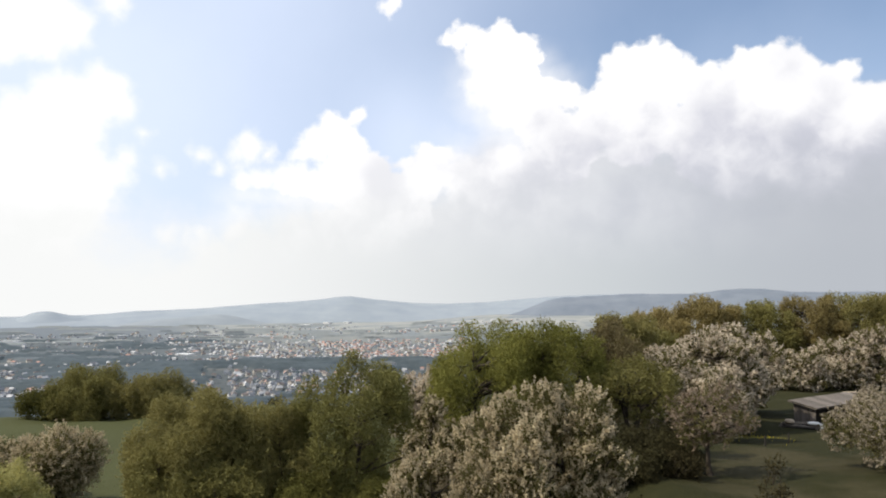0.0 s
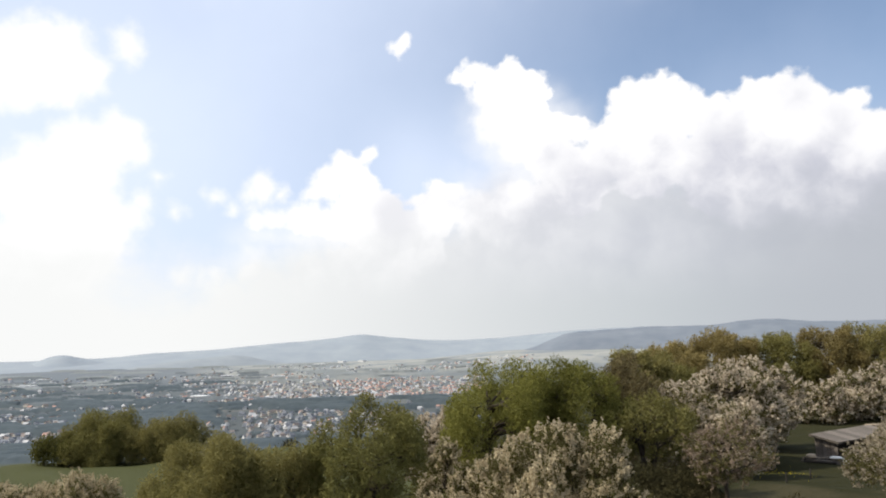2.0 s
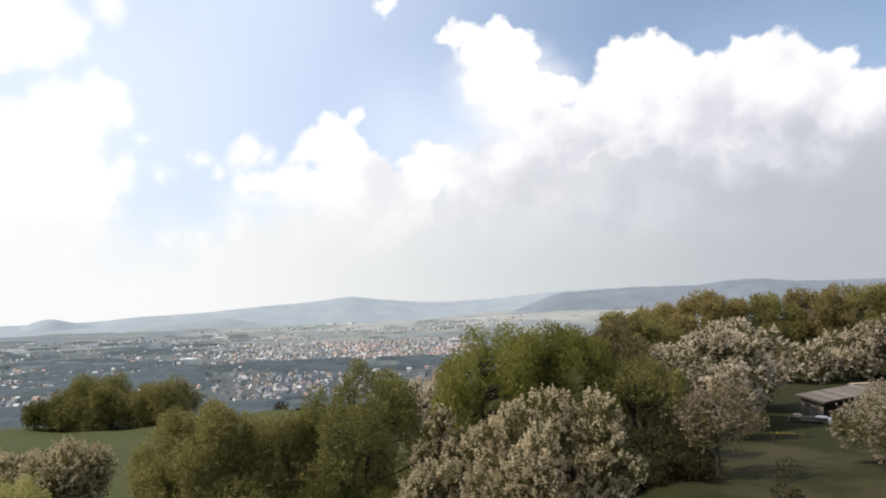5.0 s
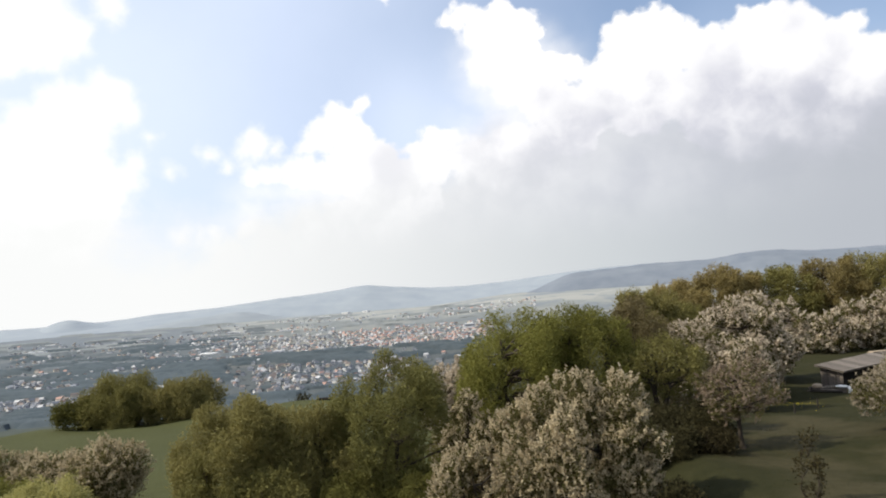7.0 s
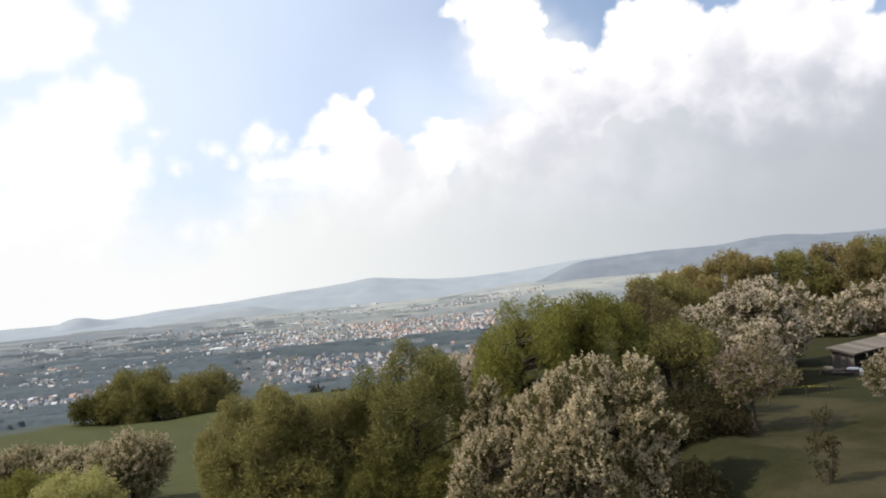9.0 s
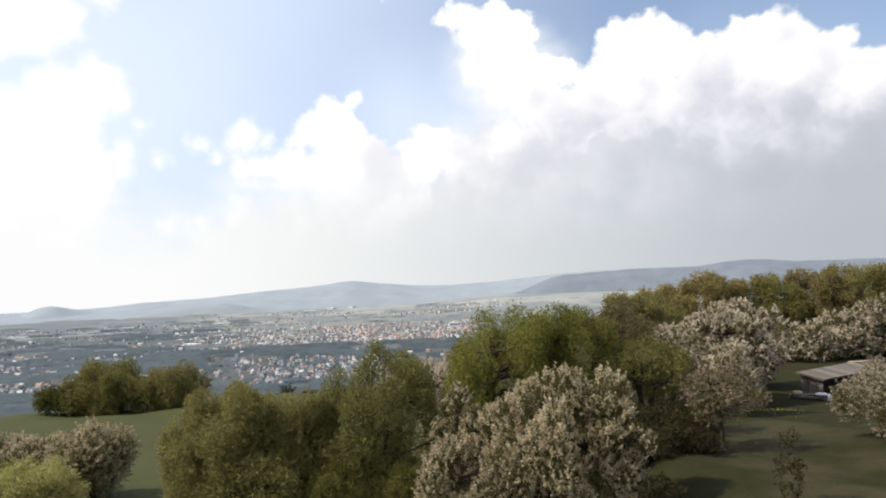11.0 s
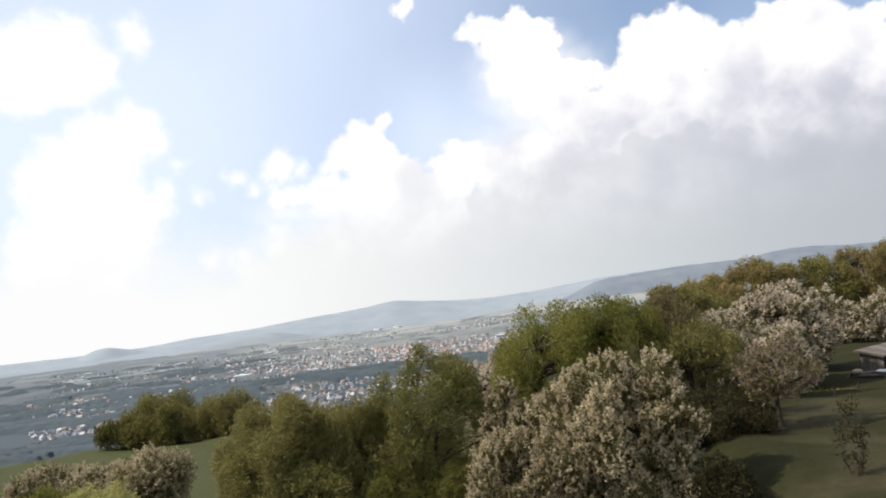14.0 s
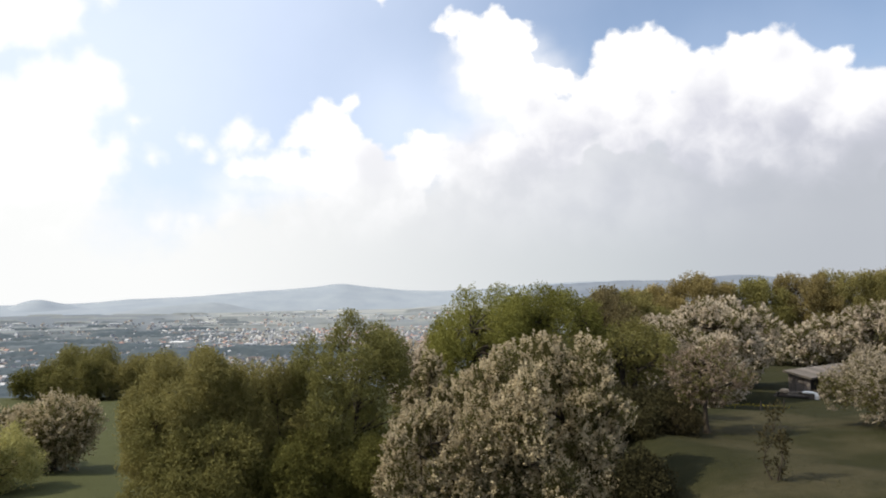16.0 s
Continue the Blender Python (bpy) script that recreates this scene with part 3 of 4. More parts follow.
blossom_tree(0.0, 36.8, 7.7, 1.5, PETALS, "slender fruit tree with upright cream blossom sprays", 55, lobes=28, low=0.08, blossom=0.45, **CANDLES)
# green trees behind them
leafy_tree(3.3, 50.0, 11.1, 4.2, GREEN, "tall spring-green tree with dense fine foliage", 248, leaf=0.086, stems=3, lobes=60, lobe=0.25, plume=1.35, boxy=2.8, trunk=0.36, cover=1.85)
leafy_tree(7.6, 50.5, 11.0, 3.6, GREEN, "tall spring-green tree with dark upright limbs", 154, leaf=0.086, stems=4, lobes=54, lobe=0.25, plume=1.35, boxy=2.8, trunk=0.40, cover=1.55)
leafy_tree(13.4, 62.0, 10.8, 2.7, TWIGS, "brownish tree with thin twigs behind green ones", 44, stems=3, cover=1.9)
leafy_tree(11.9, 49.0, 8.8, 2.7, BUSH, "olive-green tree with thin upper twigs over dark limbs", 23, stems=4, lobes=30, lobe=0.25, cover=1.15, trunk=0.42, low=0.3, plume=1.5)
# these two fill the shaded gap below the limbs with near-black leaves
bush(9.6, 44.5, 5.3, 2.6, THICKET, "dark thicket under taller trees, its colour holding their shade", 24)
bush(11.9, 45.4, 5.0, 2.2, THICKET, "dark thicket under taller trees, its colour holding their shade", 84)
leafy_tree(-4.4, 42.0, 9.65, 3.8, DARK_OLIVE, "upright olive-green tree with dark forked limbs", 200, leaf=0.078, stems=4, lobes=46, lobe=0.22, low=0.0, fork=0.2, trunk=0.34, plume=1.4, boxy=1.7, cover=1.6)
blossom_tree(-1.4, 58.0, 7.3, 2.1, PETALS_WHITE, "small pale blossoming tree behind green ones", 26, blossom=0.85, **DENSE)
leafy_tree(-12.5, 40.3, 8.0, 3.3, OLIVE, "bushy olive-green tree with fine upright twigs", 248, leaf=0.075, stems=5, low=0.0, fork=0.12, plume=1.4, lobes=44, lobe=0.26, boxy=2.5, cover=2.1)
leafy_tree(-8.9, 41.0, 7.35, 2.8, OLIVE, "olive-brown bushy tree coming into leaf", 28, leaf=0.075, stems=4, low=0.0, fork=0.12, plume=1.6, lobe=0.3)
bush(-12.9, 38.6, 5.7, 2.3, BUSH, "rounded green bush beside taller trees", 29)
bush(-10.5, 37.5, 4.6, 2.6, BUSH, "low spreading green bush on the slope", 30)
bush(-6.2, 38.6, 4.0, 2.6, GREEN_DEEP, "low dark green bush between trees", 42)
bush(-2.6, 38.5, 4.0, 2.3, GREEN_DEEP, "low dark green bush between trees", 43)
# meadow side
blossom_tree(13.75, 41.0, 7.7, 2.0, PETALS_PINK, "small round fruit tree with pinkish blossom on a short trunk", 52, low=0.31, fork=0.3, trunk=0.13, tilt=0.0, lobes=36, lobe=0.24, plume=1.2, cover=0.95, boxy=2.0)
blossom_tree(26.2, 42.0, 7.1, 5.0, PETALS_GREY, "fruit tree with pale pinkish blossom hanging low over grass", 271, low=0.05, fork=0.25, boxy=2.3, lobes=70, lobe=0.25, cover=2.0)
blossom_tree(18.6, 64.0, 8.4, 3.6, PETALS_WHITE, "white blossoming fruit tree in a dense row", 33, low=0.02, **DENSE)
blossom_tree(21.5, 60.5, 7.0, 2.2, PETALS_WHITE, "white blossoming fruit tree in a dense row", 34, low=0.0, **DENSE)
blossom_tree(24.6, 71.0, 9.8, 4.2, PETALS_WHITE, "tall white blossoming fruit tree in a dense row", 46, low=0.05, **DENSE)
blossom_tree(31.4, 81.0, 9.8, 4.3, PETALS_WHITE, "tall white blossoming fruit tree in a dense row", 35, low=0.08, **DENSE)
blossom_tree(49.2, 104.5, 5.8, 4.0, PETALS_WHITE, "white blossoming fruit tree behind the shed", 36, low=0.0, **DENSE)
blossom_tree(55.2, 105.5, 7.0, 4.0, PETALS_WHITE, "tall white blossoming fruit tree behind the shed", 37, low=0.0, **DENSE)
blossom_tree(60.5, 104.0, 8.9, 4.4, PETALS_WHITE, "white blossoming fruit tree behind the shed", 38, low=0.0, **DENSE)
blossom_tree(68.5, 106.0, 9.2, 4.6, PETALS_WHITE, "white blossoming fruit tree behind the shed", 39, low=0.0, **DENSE)
# added dark bush in place of the shade beneath the white crowns
bush(23.6, 67.5, 3.0, 2.4, THICKET, "undergrowth added for the dark shade below blossoming trees", 45, cover=1.6)
# olive trees along the back
leafy_tree(21.8, 92.0, 10.8, 4.2, OLIVE, "brownish tree coming into leaf at the wood edge", 41, lobes=54, lobe=0.22)
for i, (bx, by, bt, br) in enumerate(((33.0, 118, 11.6, 5.0), (42.0, 120, 13.2, 5.6), (51.0, 121, 12.4, 5.6), (58.5, 119, 13.2, 5.0), (65.5, 120, 13.8, 6.0), (75.0, 121, 14.0, 6.0), (85.0, 121, 13.6, 6.0), (27.5, 100, 9.6, 4.0))):
    leafy_tree(bx, by, bt, br, (WOOD_EDGE, WOOD_EDGE, BUSH, WOOD_EDGE, OLIVE, WOOD_EDGE, OLIVE, BUSH)[i], "olive-brown spring tree in the row at the wood edge", 50 + i, leaf=0.19, lobes=64, lobe=0.22, boxy=2.7)
# lower ground: clump of trees on the far edge of the meadow
leafy_tree(-61.6, 132, 2.6, 7.2, BUSH, "broad olive-green tree at the meadow's far edge", 61, leaf=0.19, low=-0.3, stems=3, boxy=2.8)
bush(-67.5, 130, -1.2, 4.2, GREEN_DEEP, "low dark green bush at the meadow's far edge", 62)
leafy_tree(-50.5, 132, 1.5, 6.2, OLIVE, "olive-green tree at the meadow's far edge", 63, leaf=0.19, low=-0.3, stems=3, boxy=2.8)
bush(-31.7, 142.0, -5.3, 1.1, THICKET, "small dark shrub on the crest of the meadow", 64, cover=1.6)
# pale trees and bushes low on the slope
blossom_tree(-26.2, 54.0, 4.3, 2.9, PETALS, "low blossoming tree with pale pinkish crown over shaded grass", 71, low=-0.02)
blossom_tree(-31.4, 56.0, 3.1, 2.9, PETALS, "low pale blossoming bush on the slope", 72, low=-0.02)
blossom_tree(-36.0, 58.0, 3.2, 3.0, PETALS, "low pale blossoming bush on the slope", 73, low=-0.02)
bush(-25.2, 45.5, 3.2, 2.4, LIME, "bright yellow-green rounded bush", 74, lobes=26, lobe=0.28, spray=5.0, boxy=2.0)
bush(-29.8, 47.5, 3.1, 2.5, GREEN, "green rounded bush beside paler ones", 75, lobes=26, lobe=0.28, spray=5.0, boxy=2.0)
leafy_tree(12.3, 30.2, 6.1, 0.4, TWIGGY, "thin young sapling standing alone in the meadow", 81, cover=0.6, lobes=20, lobe=0.17, plume=2.0, boxy=3.0, low=0.04, trunk=0.05, stems=3, name="sapling", category="sapling")
# near-black leaves here take in the shadow beside the pinkish tree
bush(12.0, 42.4, 4.9, 1.7, THICKET, "dark thicket at the meadow's edge, its colour holding shade", 83)
bush(9.3, 40.4, 4.7, 1.9, THICKET, "low dark thicket, also standing for shadow on the meadow", 85)
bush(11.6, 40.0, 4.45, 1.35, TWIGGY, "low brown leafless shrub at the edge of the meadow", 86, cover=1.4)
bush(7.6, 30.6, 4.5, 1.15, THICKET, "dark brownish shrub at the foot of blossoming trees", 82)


# ---- the shed and what lies by it ----
# near-black wood; on the shed's back wall it paints the unlit inside
DARK_PLANK = two_tone("dark_wood_and_shed_shade", (0.018, 0.016, 0.014), (0.04, 0.035, 0.03), 1.6, 0.9, 5.0, 0.5, 0.01, 0.25)
PLANK = two_tone("weathered_planks", (0.085, 0.072, 0.062), (0.19, 0.165, 0.145), 1.6, 0.9, 5.0, 0.5, 0.01, 0.25)
ROOFING = two_tone("grey_brown_roofing_felt", (0.088, 0.075, 0.065), (0.205, 0.183, 0.162), 1.3, 0.97, 6.0, 0.4, 0.02, 0.3)
TIMBER = two_tone("grey_timber", (0.07, 0.06, 0.05), (0.15, 0.13, 0.11), 2.0, 0.9, 4.0, 0.4, 0.01, 0.2)
PALE_WOOD = two_tone("pale_cut_wood", (0.28, 0.22, 0.16), (0.42, 0.35, 0.27), 3.0, 0.85, 4.0, 0.4, 0.01, 0.25)
TARP = two_tone("white_tarpaulin", (0.62, 0.62, 0.60), (0.78, 0.78, 0.76), 2.0, 0.55, 3.0, 0.4, 0.03)


def shared_pieces(name, mesh_maker, spots, parent, mat):
    """Alike pieces as objects of their own on one mesh."""
    me = mesh_maker()
    me.materials.append(mat)
    for m in spots:
        ob = new(name, me)
        ob.parent = parent
        ob.matrix_local = m


def plank_mesh(w, t, h):
    def make():
        bm = bmesh.new()
        box(bm, -w / 2, w / 2, -t / 2, t / 2, 0, h)
        bmesh.ops.bevel(bm, geom=list(bm.edges), offset=0.006, segments=1, affect="EDGES")
        me = bpy.data.meshes.new("piece")
        bm.to_mesh(me)
        bm.free()
        return me
    return make


def make_shed():
    """Long lean-to shed, open along its front: x runs along the front, y to the back, the corner post at the origin."""
    deep, long, front, back = 2.1, 13.5, 1.95, 2.35
    zs = height(34.2, 71.0)
    ob = thing("shed", 34.2, 71.0, zs - 0.22, "long weathered wooden lean-to shed, open in front, with a grey roof", "shed", turn=34.5)
    # end wall of upright boards, back wall likewise
    n = 14
    for i in range(n):
        yy = (i + 0.5) * deep / n
        h = front + (back - front) * yy / deep
        me = plank_mesh(deep / n - 0.012, 0.03, h - 0.10)()
        me.materials.append(PLANK)
        plank = new("plank", me)
        plank.parent = ob
        plank.matrix_local = pose(0.0, yy, 0.02, 0, random.uniform(-0.4, 0.4), 90)
    # back boards take the near-black wood, so the inside shade is in their colour
    shared_pieces("plank", plank_mesh(0.19, 0.03, back - 0.12), [pose(0.1 + i * 0.2, deep, 0.02) for i in range(67)], ob, DARK_PLANK)
    shared_pieces("plank", plank_mesh(0.15, 0.03, front + 0.15), [pose(long, 0.08 + i * 0.163, 0.02, 0, 0, 90) for i in range(12)], ob, PLANK)
    # posts coloured dark like the shade behind them, front beam, rafters
    for i in range(4):
        bm = bmesh.new()
        box(bm, -0.08, 0.08, -0.08, 0.08, 0, front - 0.1)
        post = part("post", bm, DARK_PLANK, ob)
        post.matrix_local = pose(0.09 + i * (long - 0.18) / 3, 0.10, 0.0)
    bm = bmesh.new()
    box(bm, -0.2, long + 0.2, 0.02, 0.16, front - 0.12, front + 0.04)
    part("beam", bm, TIMBER, ob)
    slope = math.degrees(math.atan2(back - front, deep))
    for i in range(12):
        bm = bmesh.new()
        box(bm, -0.04, 0.04, -0.28, deep + 0.28, -0.02, 0.10)
        rafter = part("rafter", bm, TIMBER, ob)
        rafter.matrix_local = pose(0.1 + i * (long - 0.2) / 11, 0, front + 0.04, slope, 0, 0)
    # roof of overlapping sheets, the last ones set a little lower
    def sheet():
        bm = bmesh.new()
        waves = 10
        rows = [[bm.verts.new((x * 1.18 / waves, y, 0.018 * (x % 2) + z)) for x in range(waves + 1)] for y, z in ((-0.32, 0.03), (-0.32, 0), (deep + 0.32, 0), (deep + 0.32, 0.03))]
        for a, b in ((1, 0), (0, 3), (3, 2), (2, 1)):
            for x in range(waves):
                bm.faces.new((rows[a][x], rows[a][x + 1], rows[b][x + 1], rows[b][x]))
        me = bpy.data.meshes.new("roof_sheet")
        bm.to_mesh(me)
        bm.free()
        return me
    shared_pieces("roof_sheet", sheet, [pose(-0.35 + i * 1.16, 0, front + 0.15 - 0.16 * (i > 8) + random.uniform(0, 0.012), slope + random.uniform(-0.2, 0.2), 0, 0) for i in range(12)], ob, ROOFING)
    # bargeboard along the roof's end
    bm = bmesh.new()
    box(bm, -0.02, 0.02, -0.34, deep + 0.34, -0.12, 0.07)
    board = part("bargeboard", bm, TIMBER, ob)
    board.matrix_local = pose(-0.38, 0, front + 0.14, slope, 0, 0)
    return ob


make_shed()


def log_mesh(r, length, seed):
    rng = np.random.default_rng(seed)
    verts, faces = [], []
    tube(verts, faces, bent(rng, (0, 0, 0), (length, 0, 0), 4, 0.015), [r, r * 1.06, r * 0.98, r * 0.95, r * 0.9], 9)
    faces.append(tuple(range(8, -1, -1)))
    return mesh_of("log", verts, faces)


def make_wood_pile():
    x, y = 32.6, 70.9
    ob = thing("wood_pile", x, y, height(x, y) - 0.03, "untidy low pile of logs and boards beside the shed wall", "wood pile", turn=-30)
    rng = np.random.default_rng(5)
    for i in range(10):
        row = i // 5
        log = part("log", log_mesh(rng.uniform(0.07, 0.13), rng.uniform(1.8, 2.9), i), (DARK_PLANK, TIMBER, DARK_PLANK, PALE_WOOD)[i % 4], ob)
        log.matrix_local = pose(-1.4 + rng.uniform(-0.3, 0.3), -0.45 + (i % 5) * 0.22 + row * 0.10, 0.10 + row * 0.19, 0, rng.uniform(-3, 3), rng.uniform(-9, 9))
    for i in range(4):
        bm = bmesh.new()
        box(bm, -1.2 + 0.2 * i, 1.2, -0.08, 0.08, 0, 0.03)
        b = part("board", bm, TIMBER if i == 2 else DARK_PLANK, ob)
        b.matrix_local = pose(rng.uniform(-0.3, 0.3), -0.35 + 0.2 * i, 0.36 + 0.03 * (i % 2), 0, rng.uniform(-3, 5), rng.uniform(-14, 14))


def lumpy(name, sx, sy, sz, seed, mat, x, y, z, label, category, turn=0):
    """A slack filled sack or a sheet thrown over something: a rounded lump with folds."""
    bm = bmesh.new()
    bmesh.ops.create_icosphere(bm, subdivisions=3, radius=1)
    for v in bm.verts:
        n = noise.noise(v.co * 2.1 + Vector((seed, 0, 0))) * 0.22 + noise.noise(v.co * 5.0 + Vector((0, seed, 0))) * 0.07
        c = v.co * (1 + n)
        v.co = Vector((math.copysign(abs(c.x) ** 0.75, c.x) * sx, math.copysign(abs(c.y) ** 0.75, c.y) * sy, max(c.z, -0.55) * sz))
    for f in bm.faces:
        f.smooth = True
    ob = part(name, bm, mat)
    ob.matrix_world = pose(x, y, z + 0.5 * sz, 0, 0, turn)
    return tagged(ob, label, category)


make_wood_pile()
pile_z = height(32.2, 70.7)
lumpy("sack", 0.42, 0.26, 0.24, 3.0, PALE_WOOD, 31.7, 70.9, pile_z + 0.42, "pale filled sack lying on the wood pile", "sack", -30)
lumpy("tarpaulin", 0.50, 0.28, 0.14, 7.0, TARP, 33.45, 69.95, height(33.6, 69.9) + 0.48, "white tarpaulin thrown over stacked timber", "tarpaulin", -28)
lumpy("tarpaulin", 0.22, 0.34, 0.42, 9.0, TARP, 34.02, 69.62, height(34.02, 69.62) - 0.02, "white tarpaulin hanging down to the grass", "tarpaulin", -28)
bm = bmesh.new()
box(bm, -0.55, 0.55, -0.28, 0.28, 0, 0.5)
bmesh.ops.bevel(bm, geom=list(bm.edges), offset=0.04, segments=2, affect="EDGES")
crate = part("crate", bm, TIMBER)
crate.matrix_world = pose(33.6, 69.9, height(33.6, 69.9) - 0.03, 0, 0, -28)
tagged(crate, "dark stacked timber under a white tarpaulin", "timber stack")


def fence_post(x, y, tall, seed):
    rng = np.random.default_rng(seed)
    verts, faces = [], []
    tube(verts, faces, [(0, 0, -0.2), (0.01, 0, tall * 0.5), (rng.normal(0, 0.04), rng.normal(0, 0.04), tall)], [0.065, 0.06, 0.05], 7)
    ob = part("fence_post", mesh_of("fence_post", verts, faces), DARK_PLANK)
    ob.matrix_world = pose(x, y, height(x, y))
    tagged(ob, "dark weathered wooden fence post in the grass", "fence post", "fence posts in the meadow")


for i, (fx, fy) in enumerate(((23.0, 55.9), (26.2, 59.2))):
    fence_post(fx, fy, 0.75, i)

# trunk lying on the crest of the lower meadow
fallen = part("fallen_trunk", log_mesh(0.28, 2.6, 21), DARK_PLANK)
fallen.matrix_world = pose(-27.4, 136.0, height(-26.1, 136.0) + 0.22, 0, 0, 8)
tagged(fallen, "dark fallen tree trunk lying in pale grass", "fallen trunk")

# stacked pale timber along the far side of the yard
stack = thing("timber_stack", 53.0, 97.5, height(53.0, 97.5), "low stack of pale sawn boards under blossoming trees", "timber stack", turn=4)
for i in range(5):
    bm = bmesh.new()
    box(bm, -2.1 + 0.2 * (i % 3), 2.1 - 0.3 * (i % 2), -0.5, 0.5, 0.09 * i, 0.09 * i + 0.075)
    part("board", bm, PALE_WOOD, stack)


# ---- grass and flowers ----
def scatter_blades(name, count, x0, x1, y0, y1, tall, mat, label, seed, keep=None):
    rng = np.random.default_rng(seed)
    x, y = rng.uniform(x0, x1, count), rng.uniform(y0, y1, count)
    if keep is not None:
        m = keep(x, y, rng)
        x, y = x[m], y[m]
    p = np.stack([x, y, ground_height(x, y)], axis=1)
    h = tall * rng.uniform(0.4, 1.3, (len(p), 1))
    a = rng.uniform(0, 6.28, len(p))
    side = np.stack([np.cos(a), np.sin(a), np.zeros(len(p))], axis=1) * h * 0.16
    lean = rng.normal(0, 0.35, p.shape) * h
    lean[:, 2] = h[:, 0]
    q = np.stack([p - side, p + side, p + side * 0.4 + lean, p - side * 0.4 + lean * 0.9], axis=1)
    ob = part(name, loose_mesh(name, q), mat)
    return tagged(ob, label, "grass", kind="stuff")


GRASS = leaf_material("meadow_grass", (0.035, 0.037, 0.014), (0.066, 0.064, 0.028), 0.5)
FLOWER = leaf_material("yellow_flowers", (0.42, 0.33, 0.03), (0.60, 0.50, 0.05), 0.3)


def tufts(x, y, rng):
    v = np.sin(x * 1.3 + np.sin(y * 0.9) * 2) * np.cos(y * 1.1 + np.sin(x * 0.7) * 2)
    return v + rng.normal(0, 0.5, len(x)) > 0.2


scatter_blades("meadow_grass", 60000, 6, 44, 24, 72, 0.05, GRASS, "rough tufted meadow grass", 1, tufts)
scatter_blades("slope_grass", 24000, -45, 6, 34, 110, 0.07, GRASS, "rough tufted grass of the lower slope", 2, tufts)
scatter_blades("dandelions", 1500, 20, 31, 56, 73, 0.14, FLOWER, "scattered yellow dandelions in the grass", 3, lambda x, y, rng: rng.uniform(0, 1, len(x)) < np.exp(-((x - 25.4) / 2.6) ** 2 - ((y - 66) / 3.4) ** 2))


# ---- the town in the valley ----
def wall_material(name, a, b2):
    return two_tone(name, a, b2, 0.3, 0.85, 3.0, 0.1, 0.01, 0.12)


WALLS = [wall_material("white_render", (0.50, 0.50, 0.495), (0.61, 0.61, 0.60)), wall_material("cream_render", (0.47, 0.43, 0.37), (0.56, 0.52, 0.455)), wall_material("grey_render", (0.36, 0.37, 0.39), (0.46, 0.47, 0.49))]
ROOFS = [two_tone("red_roof_tiles", (0.27, 0.175, 0.147), (0.345, 0.228, 0.195), 0.5, 0.8, 4.0, 0.2, 0.02, 0.2), two_tone("brown_roof_tiles", (0.150, 0.130, 0.124), (0.215, 0.188, 0.178), 0.5, 0.8, 4.0, 0.2, 0.02, 0.2),
         two_tone("slate_roof", (0.115, 0.128, 0.150), (0.180, 0.195, 0.220), 0.5, 0.7, 4.0, 0.2, 0.02, 0.2), two_tone("pale_roof", (0.327, 0.335, 0.353), (0.430, 0.439, 0.456), 0.5, 0.7, 4.0, 0.2, 0.02, 0.15)]
HALL_ROOF = two_tone("white_sheet_roof", (0.66, 0.67, 0.68), (0.80, 0.80, 0.80), 0.05, 0.6, 3.0, 0.1, 0.02, 0.05)
HALL_WALL = wall_material("white_hall_panels", (0.62, 0.62, 0.62), (0.74, 0.74, 0.74))
# blue of the distance haze is mixed into the foliage colour
TOWN_TREES = canopy_material("haze_blue_foliage", (0.050, 0.068, 0.082), (0.090, 0.110, 0.122))
PANE = two_tone("dark_window", (0.10, 0.11, 0.13), (0.14, 0.15, 0.17), 1.0, 0.3)


def house_meshes(w, d, eaves, top):
    """Walls with gables, and a roof with overhanging eaves."""
    bm = bmesh.new()
    pts = [(-w, -d, -1), (w, -d, -1), (w, d, -1), (-w, d, -1), (-w, -d, eaves), (w, -d, eaves), (w, d, eaves), (-w, d, eaves), (-w, 0, top - 0.15), (w, 0, top - 0.15)]
    v = [bm.verts.new(p) for p in pts]
    for f in ((0, 1, 5, 4), (2, 3, 7, 6), (1, 2, 6, 9, 5), (3, 0, 4, 8, 7)):
        bm.faces.new([v[i] for i in f])
    walls = bpy.data.meshes.new("walls")
    bm.to_mesh(walls)
    bm.free()
    bm = bmesh.new()
    o = 0.5
    drop = (top - eaves) * o / d
    for s in (-1, 1):
        a = [bm.verts.new(p) for p in ((-w - o, s * (d + o), eaves - drop), (w + o, s * (d + o), eaves - drop), (w + o, 0, top), (-w - o, 0, top))]
        b = [bm.verts.new(p.co + Vector((0, 0, 0.25))) for p in a]
        bm.faces.new(a), bm.faces.new(b[::-1])
        for i in range(4):
            bm.faces.new((a[i], b[i], b[(i + 1) % 4], a[(i + 1) % 4]))
    bmesh.ops.recalc_face_normals(bm, faces=list(bm.faces))
    roof = bpy.data.meshes.new("roof")
    bm.to_mesh(roof)
    bm.free()
    spots = [pose(x * w * 0.62, -d - 0.01, z) for x in (-1, 0, 1) for z in (1.0, 3.4)]
    return walls, roof, spots


